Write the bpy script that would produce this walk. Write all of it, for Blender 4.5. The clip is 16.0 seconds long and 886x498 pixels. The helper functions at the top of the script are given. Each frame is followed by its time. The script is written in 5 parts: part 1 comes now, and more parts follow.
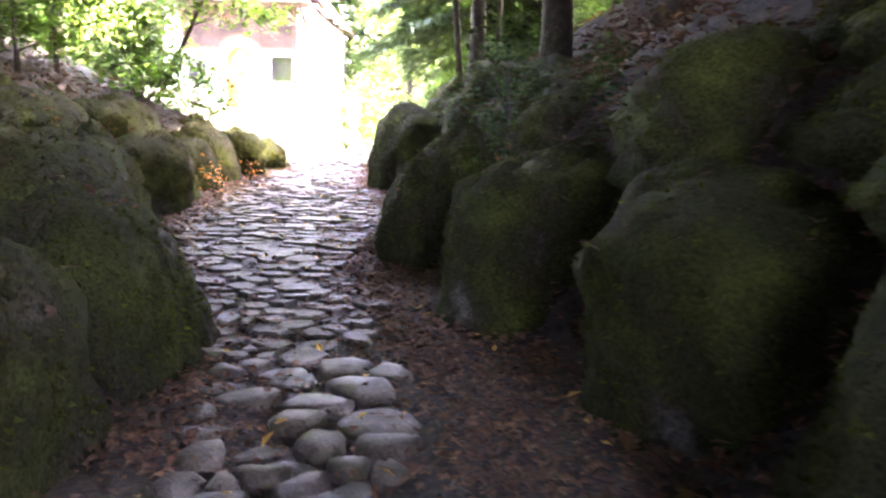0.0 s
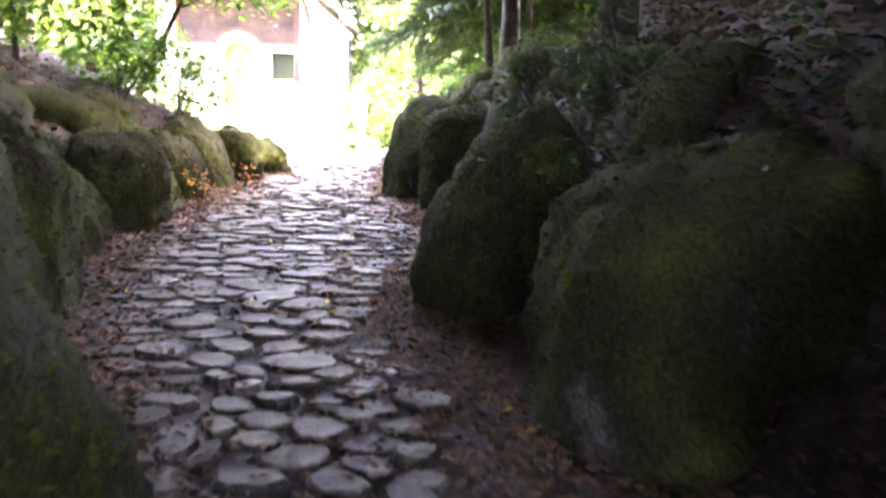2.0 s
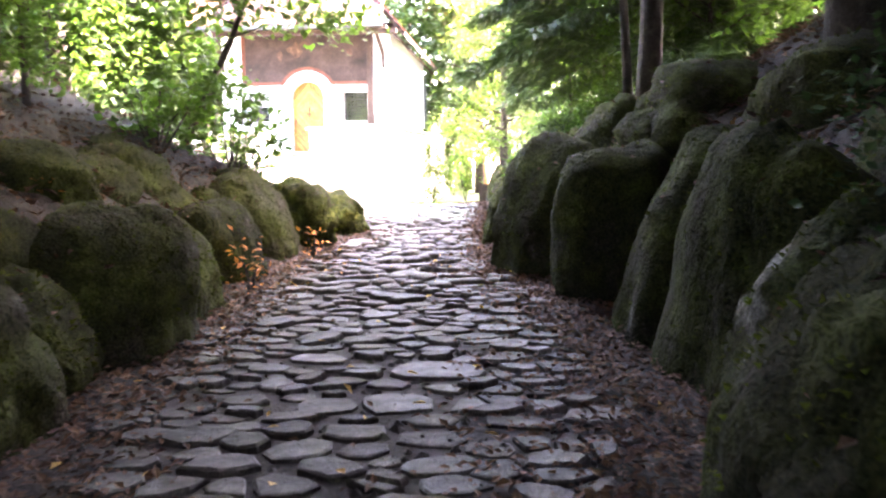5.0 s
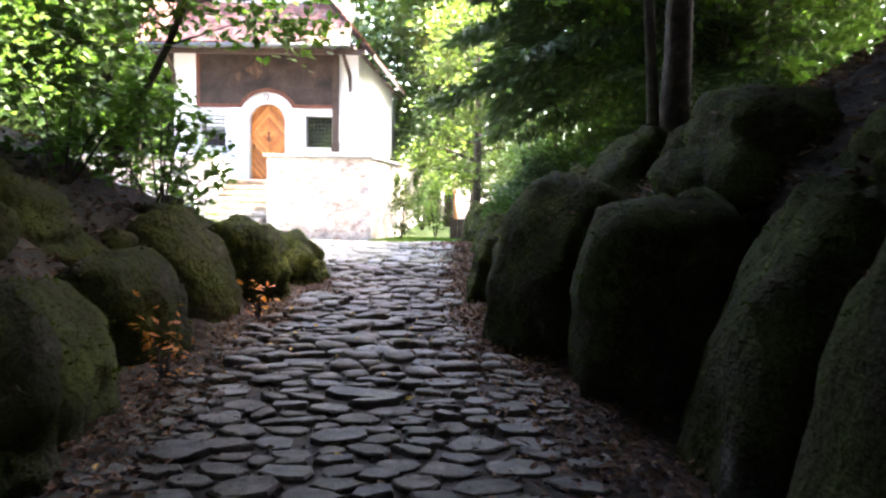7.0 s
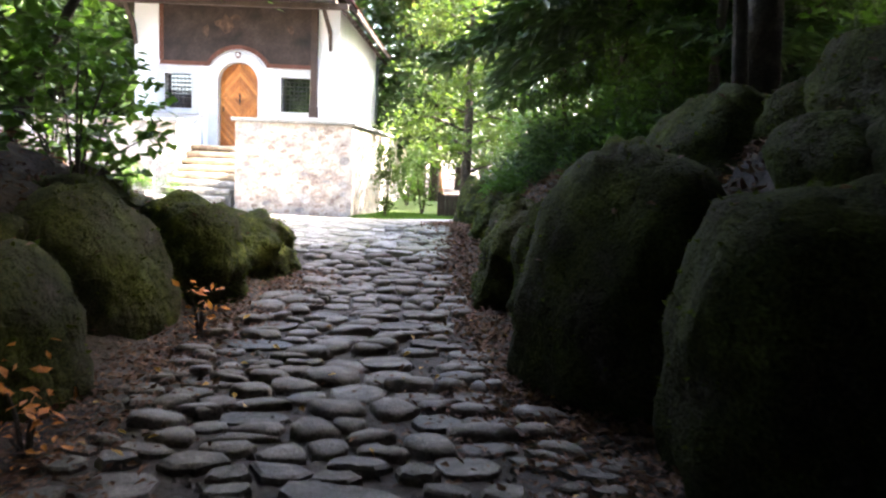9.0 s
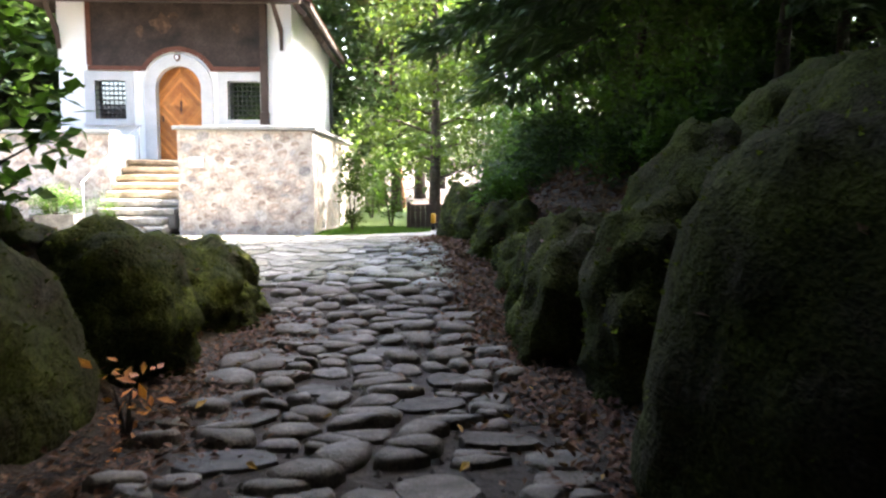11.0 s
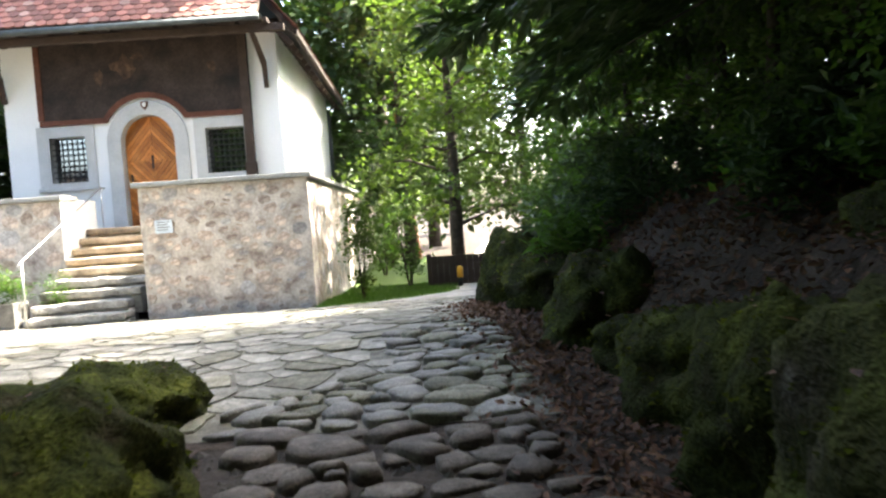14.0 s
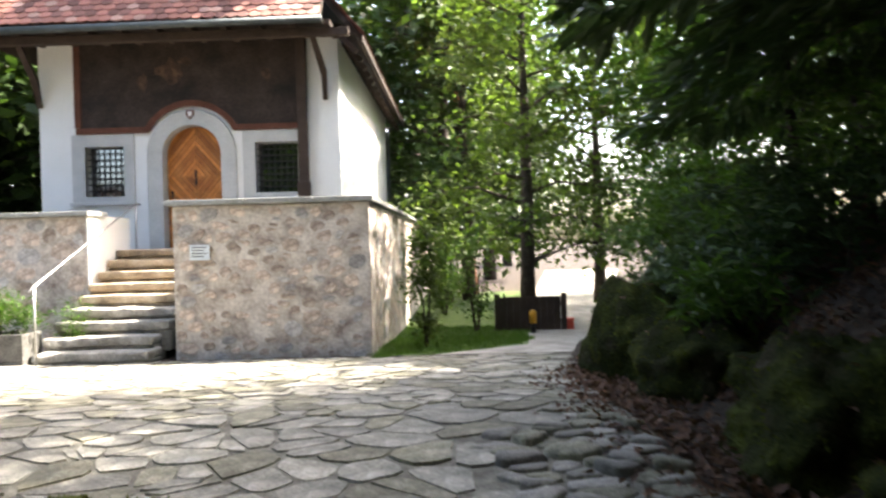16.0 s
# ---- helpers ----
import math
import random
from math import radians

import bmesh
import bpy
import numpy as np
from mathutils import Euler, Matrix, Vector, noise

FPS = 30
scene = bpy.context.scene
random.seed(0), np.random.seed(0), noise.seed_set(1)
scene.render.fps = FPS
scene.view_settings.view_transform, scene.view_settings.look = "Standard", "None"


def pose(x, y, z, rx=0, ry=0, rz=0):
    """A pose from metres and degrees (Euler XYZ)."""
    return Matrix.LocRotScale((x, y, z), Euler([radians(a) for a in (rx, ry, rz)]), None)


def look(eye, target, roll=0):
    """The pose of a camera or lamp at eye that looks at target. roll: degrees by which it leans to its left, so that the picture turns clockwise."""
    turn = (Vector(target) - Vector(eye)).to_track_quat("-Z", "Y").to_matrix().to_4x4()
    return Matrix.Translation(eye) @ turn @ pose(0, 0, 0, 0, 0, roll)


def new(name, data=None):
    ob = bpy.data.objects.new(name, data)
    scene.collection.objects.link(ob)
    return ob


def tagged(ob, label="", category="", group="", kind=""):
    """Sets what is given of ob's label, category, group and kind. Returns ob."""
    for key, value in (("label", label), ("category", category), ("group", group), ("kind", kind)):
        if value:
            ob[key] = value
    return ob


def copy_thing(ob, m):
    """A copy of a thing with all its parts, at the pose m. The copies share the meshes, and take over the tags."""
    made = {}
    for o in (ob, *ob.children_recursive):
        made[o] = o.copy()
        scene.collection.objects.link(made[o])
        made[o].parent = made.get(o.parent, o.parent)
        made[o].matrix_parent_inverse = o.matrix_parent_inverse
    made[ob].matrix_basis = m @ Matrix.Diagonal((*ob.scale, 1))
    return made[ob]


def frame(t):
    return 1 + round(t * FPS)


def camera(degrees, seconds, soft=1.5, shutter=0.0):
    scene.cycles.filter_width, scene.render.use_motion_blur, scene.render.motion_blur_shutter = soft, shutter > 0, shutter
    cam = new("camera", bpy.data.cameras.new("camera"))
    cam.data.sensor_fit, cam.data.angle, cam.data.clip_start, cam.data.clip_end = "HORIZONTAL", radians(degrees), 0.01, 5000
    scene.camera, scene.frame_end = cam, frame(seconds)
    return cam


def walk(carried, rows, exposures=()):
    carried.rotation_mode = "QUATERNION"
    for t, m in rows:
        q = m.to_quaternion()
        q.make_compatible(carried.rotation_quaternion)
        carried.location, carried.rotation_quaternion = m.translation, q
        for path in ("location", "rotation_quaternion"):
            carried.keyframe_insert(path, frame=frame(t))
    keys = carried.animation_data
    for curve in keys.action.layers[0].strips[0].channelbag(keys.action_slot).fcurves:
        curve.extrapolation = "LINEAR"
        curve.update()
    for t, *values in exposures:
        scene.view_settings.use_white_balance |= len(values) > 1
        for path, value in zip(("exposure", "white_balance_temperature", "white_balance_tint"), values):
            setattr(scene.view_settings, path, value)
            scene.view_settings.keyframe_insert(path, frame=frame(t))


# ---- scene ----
cam = camera(58.7, 16.0, soft=2.4, shutter=0.5)
METRES, EYE, TILT, LEAN, TURN = 16.4, 1.25, 0.0, 0.0, -0.3
ROWS = [
    (0.0, 0.0, 0.0, 0.0, 0.21, -9.51, -1.26),
    (0.5, -0.0083, 0.0266, -0.003, 1.94, -9.25, -0.55),
    (1.0, -0.0123, 0.0607, -0.0055, 1.19, -9.49, -0.8),
    (1.5, -0.0161, 0.0911, -0.0083, 1.9, -10.8, 0.12),
    (2.0, -0.0237, 0.1265, -0.0082, 0.37, -9.22, -1.29),
    (2.5, -0.0299, 0.1552, -0.0088, 2.66, -5.65, 0.24),
    (3.0, -0.0429, 0.1923, -0.0092, 5.71, -5.71, 1.51),
    (5.5, -0.067, 0.3277, 0.0013, 4.7, -7.43, -0.23),
    (6.0, -0.0714, 0.3553, 0.0034, 3.65, -8.48, -0.37),
    (6.5, -0.076, 0.3836, 0.0054, 2.5, -5.92, 1.7),
    (7.0, -0.0842, 0.4149, 0.0063, 2.71, -4.58, -1.04),
    (7.5, -0.0868, 0.4402, 0.0054, 2.45, -4.84, -1.39),
    (8.0, -0.0901, 0.4704, 0.0044, 3.32, -4.14, 0.9),
    (8.5, -0.0949, 0.5021, 0.0073, 2.1, -6.61, -1.89),
    (11.0, -0.1349, 0.6551, 0.0025, -2.4, -5.93, -0.18),
    (11.5, -0.1391, 0.6844, 0.0043, -2.13, -2.78, 1.13),
    (12.0, -0.1468, 0.7195, 0.0045, -1.47, -2.47, 2.39),
    (12.5, -0.1449, 0.7539, 0.0015, -2.82, -2.74, 2.15),
    (13.0, -0.1487, 0.7895, 0.0001, -0.8, -1.43, 0.97),
    (13.5, -0.1475, 0.8173, -0.0001, -1.77, -2.31, 1.68),
    (14.0, -0.1473, 0.8534, 0.0022, -1.84, -2.68, 4.11),
    (14.5, -0.152, 0.8825, 0.0037, -1.76, -1.48, 3.16),
    (15.0, -0.1544, 0.9205, 0.0027, -2.94, -3.37, 1.94),
    (15.5, -0.1636, 0.9483, 0.0065, -1.45, -1.96, 3.16),
    (16.0, -0.175, 0.9759, 0.0104, 1.45, -0.47, 1.53),
]
EXPOSURES = [(0.0, 7.9, 6700, 37), (2.0, 7.7, 6700, 36), (3.0, 7.15, 6750, 34), (5.5, 6.65, 6700, 29), (6.2, 5.9, 6550, 24), (7.0, 5.2, 6400, 19), (8.5, 4.9, 6400, 15), (11.0, 4.4, 6450, 12), (12.0, 4.0, 6500, 8), (14.0, 3.6, 6500, 6), (15.0, 3.65, 6550, 7), (15.5, 3.45, 6600, 7), (16.0, 3.05, 6600, 9)]
walk(cam, [(t, pose(0, 0, EYE, TILT, LEAN, TURN) @ pose(METRES * x, METRES * y, METRES * z, 90 + pitch, roll, yaw)) for t, x, y, z, yaw, pitch, roll in ROWS], EXPOSURES)

# ---- world and sun ----
SUN_ELEVATION, SUN_AZIMUTH = 52.0, 64.0  # degrees; azimuth from +y towards +x
world = bpy.data.worlds.new("world")
scene.world = world
world.use_nodes = True
wn = world.node_tree.nodes
sky = wn.new("ShaderNodeTexSky")
sky.sky_type, sky.sun_disc = "NISHITA", False
sky.air_density, sky.dust_density, sky.ozone_density = 0.9, 5.0, 0.4
sky.sun_elevation, sky.sun_rotation = radians(SUN_ELEVATION), radians(SUN_AZIMUTH)
world.node_tree.links.new(sky.outputs[0], wn["Background"].inputs[0])
wn["Background"].inputs[1].default_value = 0.15
sun = new("sun", bpy.data.lights.new("sun", "SUN"))
sun.data.energy, sun.data.angle, sun.data.color = 5.0, radians(0.6), (1.0, 0.93, 0.82)
se, sa = radians(SUN_ELEVATION), radians(SUN_AZIMUTH)
sun.matrix_world = look((0, 0, 30), (-math.sin(sa) * math.cos(se), -math.cos(sa) * math.cos(se), 30 - math.sin(se)))


# ---- materials ----
def material(name, colours, scale=4.0, rough=0.85, bump=0.3, fine=60.0, metal=0.0, vary=0.0, spec=0.3, distance=0.02, fine_mix=0.35, translucent=0.0, stops=(0.3, 0.7), coords="Object"):
    """Two-scale noise between colours, fine grain, bump; vary: spread of brightness from piece to piece."""
    m = bpy.data.materials.new(name)
    m.use_nodes = True
    nt = m.node_tree
    n, l = nt.nodes, nt.links
    b = n["Principled BSDF"]
    tc = n.new("ShaderNodeTexCoord")
    co = tc.outputs[coords]
    big = n.new("ShaderNodeTexNoise")
    big.inputs["Scale"].default_value, big.inputs["Detail"].default_value, big.inputs["Roughness"].default_value = scale, 6.0, 0.62
    l.new(co, big.inputs["Vector"])
    ramp = n.new("ShaderNodeValToRGB")
    e = ramp.color_ramp.elements
    for k, c in enumerate(colours):
        p = stops[0] + (stops[1] - stops[0]) * k / max(1, len(colours) - 1)
        el = e[k] if k < 2 else e.new(p)
        el.position = p
        el.color = (*c, 1)
    l.new(big.outputs[0], ramp.inputs[0])
    small = n.new("ShaderNodeTexNoise")
    small.inputs["Scale"].default_value, small.inputs["Detail"].default_value = fine, 4.0
    l.new(co, small.inputs["Vector"])
    gr = n.new("ShaderNodeMapRange")
    gr.inputs[1].default_value, gr.inputs[2].default_value = 0.25, 0.75
    gr.inputs[3].default_value, gr.inputs[4].default_value = 1 - fine_mix, 1 + fine_mix
    l.new(small.outputs[0], gr.inputs[0])
    mul = n.new("ShaderNodeVectorMath")
    mul.operation = "SCALE"
    l.new(ramp.outputs[0], mul.inputs[0])
    l.new(gr.outputs[0], mul.inputs["Scale"])
    out = mul.outputs[0]
    if vary:
        oi = n.new("ShaderNodeObjectInfo")
        vr = n.new("ShaderNodeMapRange")
        vr.inputs[3].default_value, vr.inputs[4].default_value = 1 - vary, 1 + vary
        l.new(oi.outputs["Random"], vr.inputs[0])
        m2 = n.new("ShaderNodeVectorMath")
        m2.operation = "SCALE"
        l.new(out, m2.inputs[0])
        l.new(vr.outputs[0], m2.inputs["Scale"])
        out = m2.outputs[0]
    l.new(out, b.inputs["Base Color"])
    b.inputs["Roughness"].default_value, b.inputs["Metallic"].default_value = rough, metal
    b.inputs["Specular IOR Level"].default_value = spec
    if bump:
        add = n.new("ShaderNodeMath")
        add.operation = "MULTIPLY_ADD"
        l.new(small.outputs[0], add.inputs[0])
        add.inputs[1].default_value = 0.4
        l.new(big.outputs[0], add.inputs[2])
        bp = n.new("ShaderNodeBump")
        bp.inputs["Strength"].default_value, bp.inputs["Distance"].default_value = bump, distance
        l.new(add.outputs[0], bp.inputs["Height"])
        l.new(bp.outputs[0], b.inputs["Normal"])
    if translucent:
        tr = n.new("ShaderNodeBsdfTranslucent")
        hs = n.new("ShaderNodeVectorMath")
        hs.operation = "MULTIPLY"
        hs.inputs[1].default_value = (1.15, 1.35, 0.6)
        l.new(out, hs.inputs[0])
        l.new(hs.outputs[0], tr.inputs[0])
        mx = n.new("ShaderNodeMixShader")
        mx.inputs[0].default_value = translucent
        l.new(b.outputs[0], mx.inputs[1])
        l.new(tr.outputs[0], mx.inputs[2])
        l.new(mx.outputs[0], n["Material Output"].inputs[0])
    return m


MAT = {}
MAT["earth"] = material("earth", [(0.01, 0.007, 0.005), (0.027, 0.018, 0.012), (0.058, 0.039, 0.026)], 5.0, 0.95, 1.0, 32, distance=0.06, fine_mix=0.5)
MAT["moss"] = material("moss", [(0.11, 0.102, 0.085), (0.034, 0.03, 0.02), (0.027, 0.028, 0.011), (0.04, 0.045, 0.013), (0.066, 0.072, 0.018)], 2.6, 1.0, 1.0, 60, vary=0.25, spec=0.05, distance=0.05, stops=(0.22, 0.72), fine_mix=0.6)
# two tones of one moss, split by place: bright_moss near the forecourt
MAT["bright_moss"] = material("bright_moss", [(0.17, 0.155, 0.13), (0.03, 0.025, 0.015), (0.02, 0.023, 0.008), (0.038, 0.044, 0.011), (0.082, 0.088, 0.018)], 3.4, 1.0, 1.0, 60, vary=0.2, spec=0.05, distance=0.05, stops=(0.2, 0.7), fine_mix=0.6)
MAT["lichen_moss"] = material("lichen_moss", [(0.3, 0.29, 0.26), (0.16, 0.15, 0.125), (0.03, 0.03, 0.014), (0.036, 0.042, 0.014), (0.062, 0.07, 0.02)], 2.6, 1.0, 1.0, 60, spec=0.05, distance=0.05, stops=(0.25, 0.68), fine_mix=0.6)
for key in ("moss", "bright_moss", "lichen_moss"):
    moss_nodes, moss_links = MAT[key].node_tree.nodes, MAT[key].node_tree.links
    tuft = moss_nodes.new("ShaderNodeTexNoise")
    tuft.inputs["Scale"].default_value, tuft.inputs["Detail"].default_value = 13.0, 5.0
    moss_links.new(moss_nodes["Texture Coordinate"].outputs["Object"], tuft.inputs["Vector"])
    tuft_bump = moss_nodes.new("ShaderNodeBump")
    tuft_bump.inputs["Strength"].default_value, tuft_bump.inputs["Distance"].default_value = 0.9, 0.07
    moss_links.new(tuft.outputs[0], tuft_bump.inputs["Height"])
    moss_links.new(tuft_bump.outputs[0], moss_nodes["Bump"].inputs["Normal"])
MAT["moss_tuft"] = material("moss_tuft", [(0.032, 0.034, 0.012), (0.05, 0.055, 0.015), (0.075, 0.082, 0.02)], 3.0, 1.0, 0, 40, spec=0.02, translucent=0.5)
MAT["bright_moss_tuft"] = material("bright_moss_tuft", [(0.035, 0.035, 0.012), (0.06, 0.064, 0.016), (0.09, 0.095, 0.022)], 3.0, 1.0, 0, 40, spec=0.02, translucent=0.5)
# set darker than the round stones that run on into the forecourt
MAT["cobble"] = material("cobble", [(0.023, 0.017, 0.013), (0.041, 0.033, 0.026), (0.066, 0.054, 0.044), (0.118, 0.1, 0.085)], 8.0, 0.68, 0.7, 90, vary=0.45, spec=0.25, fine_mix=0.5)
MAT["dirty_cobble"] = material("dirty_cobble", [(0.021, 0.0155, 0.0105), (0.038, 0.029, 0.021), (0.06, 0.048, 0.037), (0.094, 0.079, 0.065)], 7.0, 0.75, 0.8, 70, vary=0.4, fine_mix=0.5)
MAT["dirty_slab"] = material("dirty_slab", [(0.085, 0.08, 0.055), (0.15, 0.14, 0.102), (0.24, 0.222, 0.176)], 7.0, 0.85, 0.7, 60, vary=0.3, fine_mix=0.4)
MAT["court_bed"] = material("court_bed", [(0.06, 0.055, 0.042), (0.11, 0.103, 0.083), (0.18, 0.168, 0.14)], 8, 0.95, 0.7, 60)
MAT["slab"] = material("slab", [(0.105, 0.098, 0.081), (0.19, 0.179, 0.15), (0.295, 0.277, 0.24)], 4.0, 0.8, 0.7, 45, vary=0.25, fine_mix=0.45)
MAT["wallstone"] = material("wallstone", [(0.24, 0.18, 0.14), (0.42, 0.34, 0.285), (0.58, 0.5, 0.43)], 6.0, 0.9, 0.6, 30, vary=0.35)
MAT["grey_stone"] = material("grey_stone", [(0.25, 0.235, 0.225), (0.35, 0.33, 0.32), (0.45, 0.43, 0.41)], 6.0, 0.9, 0.6, 30, vary=0.35)
MAT["mortar"] = material("mortar", [(0.2, 0.16, 0.14), (0.38, 0.33, 0.29), (0.51, 0.46, 0.41), (0.62, 0.57, 0.52)], 4.2, 0.95, 0.8, 22, fine_mix=0.25, distance=0.03)
MAT["capstone"] = material("capstone", [(0.2, 0.2, 0.19), (0.3, 0.3, 0.285)], 3.0, 0.85, 0.4, 40, vary=0.15)
MAT["plaster"] = material("plaster", [(0.64, 0.635, 0.62), (0.72, 0.715, 0.7)], 0.8, 0.9, 0.15, 30, fine_mix=0.04)
MAT["surround"] = material("surround", [(0.36, 0.36, 0.35), (0.46, 0.455, 0.44)], 2.0, 0.85, 0.25, 50, fine_mix=0.12)
MAT["mural"] = material("mural", [(0.012, 0.009, 0.008), (0.03, 0.02, 0.016), (0.05, 0.035, 0.028)], 2.0, 0.8, 0.1, 25)
MAT["timber"] = material("timber", [(0.025, 0.016, 0.012), (0.055, 0.036, 0.026)], 3.0, 0.8, 0.4, 60)
MAT["oak"] = material("oak", [(0.28, 0.09, 0.02), (0.4, 0.145, 0.035), (0.47, 0.19, 0.055)], 2.0, 0.55, 0.25, 35, vary=0.38, fine_mix=0.25)
MAT["tile"] = material("tile", [(0.13, 0.05, 0.035), (0.22, 0.09, 0.065), (0.3, 0.15, 0.115)], 1.5, 0.9, 0.4, 30, vary=0.3)
MAT["zinc"] = material("zinc", [(0.05, 0.058, 0.058), (0.09, 0.1, 0.1)], 4, 0.55, 0.1, 40, metal=0.3)
MAT["iron"] = material("iron", [(0.012, 0.012, 0.013), (0.03, 0.028, 0.028)], 8, 0.5, 0.2, 60, metal=0.5)
MAT["steel"] = material("steel", [(0.3, 0.29, 0.28), (0.42, 0.41, 0.4)], 5, 0.35, 0.1, 60, metal=0.7)
MAT["bark"] = material("bark", [(0.02, 0.016, 0.012), (0.045, 0.036, 0.028), (0.085, 0.07, 0.056)], 6, 0.95, 0.9, 40, distance=0.03)
MAT["red_bark"] = material("red_bark", [(0.16, 0.07, 0.04), (0.3, 0.14, 0.08)], 5, 0.95, 0.8, 40)
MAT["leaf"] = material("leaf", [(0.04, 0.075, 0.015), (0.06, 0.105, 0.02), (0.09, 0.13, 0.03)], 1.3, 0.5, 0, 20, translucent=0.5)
# darker, less see-through copy of leaf, made to keep daylight off the path
MAT["dark_leaf"] = material("dark_leaf", [(0.025, 0.05, 0.012), (0.04, 0.07, 0.016), (0.06, 0.09, 0.022)], 1.3, 0.5, 0, 20, translucent=0.22)
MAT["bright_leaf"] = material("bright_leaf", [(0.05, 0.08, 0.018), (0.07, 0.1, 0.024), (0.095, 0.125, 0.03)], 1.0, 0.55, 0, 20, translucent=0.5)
MAT["needle"] = material("needle", [(0.028, 0.046, 0.018), (0.045, 0.072, 0.026), (0.065, 0.098, 0.034)], 1.2, 0.6, 0, 20, translucent=0.25)
MAT["ivy"] = material("ivy", [(0.018, 0.036, 0.012), (0.036, 0.06, 0.02)], 3, 0.7, 0, 20, translucent=0.2, spec=0.15)
MAT["grass"] = material("grass", [(0.05, 0.1, 0.015), (0.09, 0.15, 0.025)], 3, 0.7, 0, 20, translucent=0.35)
MAT["dry_leaf"] = material("dry_leaf", [(0.032, 0.017, 0.011), (0.08, 0.038, 0.023), (0.17, 0.09, 0.05)], 9, 0.8, 0, 30, translucent=0.15)
MAT["yellow_leaf"] = material("yellow_leaf", [(0.28, 0.13, 0.03), (0.4, 0.25, 0.06)], 9, 0.7, 0, 30, translucent=0.2)
MAT["rust_leaf"] = material("rust_leaf", [(0.3, 0.085, 0.02), (0.5, 0.2, 0.05)], 9, 0.7, 0, 30, translucent=0.3)


# ---- mesh helpers ----
def mesh_object(name, verts, faces, mat, parent=None, smooth=False):
    me = bpy.data.meshes.new(name)
    me.from_pydata([tuple(v) for v in verts], [], faces)
    me.materials.append(mat)
    if smooth:
        me.shade_smooth()
    me.update()
    ob = new(name, me)
    ob.parent = parent
    return ob


def bm_object(name, bm, mat, parent=None, smooth=False):
    me = bpy.data.meshes.new(name)
    bmesh.ops.recalc_face_normals(bm, faces=bm.faces)
    bm.to_mesh(me)
    bm.free()
    me.materials.append(mat)
    if smooth:
        me.shade_smooth()
    ob = new(name, me)
    ob.parent = parent
    return ob


def box_into(bm, lo, hi, bevel=0.0, turn=None):
    vs = bmesh.ops.create_cube(bm, size=1.0)["verts"]
    c = [(a + b) / 2 for a, b in zip(lo, hi)]
    bmesh.ops.scale(bm, vec=[b - a for a, b in zip(lo, hi)], verts=vs)
    if bevel:
        es = list({e for v in vs for e in v.link_edges})
        r = bmesh.ops.bevel(bm, geom=es, offset=bevel, segments=2, affect="EDGES", profile=0.6)
        vs = list({v for f in r["faces"] for v in f.verts} | {v for v in vs if v.is_valid})
    if turn:
        bmesh.ops.transform(bm, matrix=turn, verts=vs)
    bmesh.ops.translate(bm, vec=c, verts=vs)
    return vs


def box(name, lo, hi, mat, parent=None, bevel=0.01, turn=None):
    bm = bmesh.new()
    box_into(bm, lo, hi, bevel, turn)
    return bm_object(name, bm, mat, parent)


def tube_into(bm, pts, radii, sides=8):
    """A tapered tube along points."""
    rings = []
    pts = [Vector(p) for p in pts]
    for i, p in enumerate(pts):
        d = (pts[min(i + 1, len(pts) - 1)] - pts[max(i - 1, 0)]).normalized()
        a = d.orthogonal().normalized()
        b = d.cross(a)
        rings.append([bm.verts.new(p + radii[i] * (math.cos(2 * math.pi * k / sides) * a + math.sin(2 * math.pi * k / sides) * b)) for k in range(sides)])
    for i in range(len(rings) - 1):
        # keep neighbouring rings aligned
        r0, r1 = rings[i], rings[i + 1]
        s = min(range(sides), key=lambda q: (r1[q].co - r0[0].co).length)
        r1[:] = r1[s:] + r1[:s]
        if (r1[1].co - r0[1].co).length > (r1[-1].co - r0[1].co).length:
            r1[1:] = r1[1:][::-1]
        for k in range(sides):
            bm.faces.new((r0[k], r0[(k + 1) % sides], r1[(k + 1) % sides], r1[k]))
    bm.faces.new(rings[0])
    bm.faces.new(rings[-1])


def smooth(a, b, v):
    u = min(1.0, max(0.0, (v - a) / (b - a)))
    return u * u * (3 - 2 * u)


def lerp(v, keys):
    return float(np.interp(v, [k[0] for k in keys], [k[1] for k in keys]))


# ---- the lie of the land ----
RIGHT_EDGE = [(-6, 1.1), (0, 0.9), (3.2, 0.62), (4.6, 0.2), (6.5, -0.2), (8.6, -0.1), (10.3, -0.15), (12, -0.5), (13.1, -0.95), (15.8, -1.35), (18.5, -1.4), (23.3, -1.55), (26, -0.6), (29, 1.6), (34, 5), (60, 14)]
LEFT_EDGE = [(-6, -1.6), (0, -1.3), (3.5, -1.2), (6.4, -2.5), (8.8, -3.2), (11, -3.35), (13.5, -3.65), (15.7, -3.4), (16.5, -3.25), (18.2, -3.7), (20, -6), (23, -11), (30, -16), (60, -20)]
PATH_HEIGHT = [(-10, 0.0), (14.5, 0.0), (17.5, 0.1), (19, 0.2), (20.3, 0.27), (21.3, 0.26), (26.3, -0.06), (27.5, -0.1), (30, -0.27), (34, -0.42), (60, -0.3)]


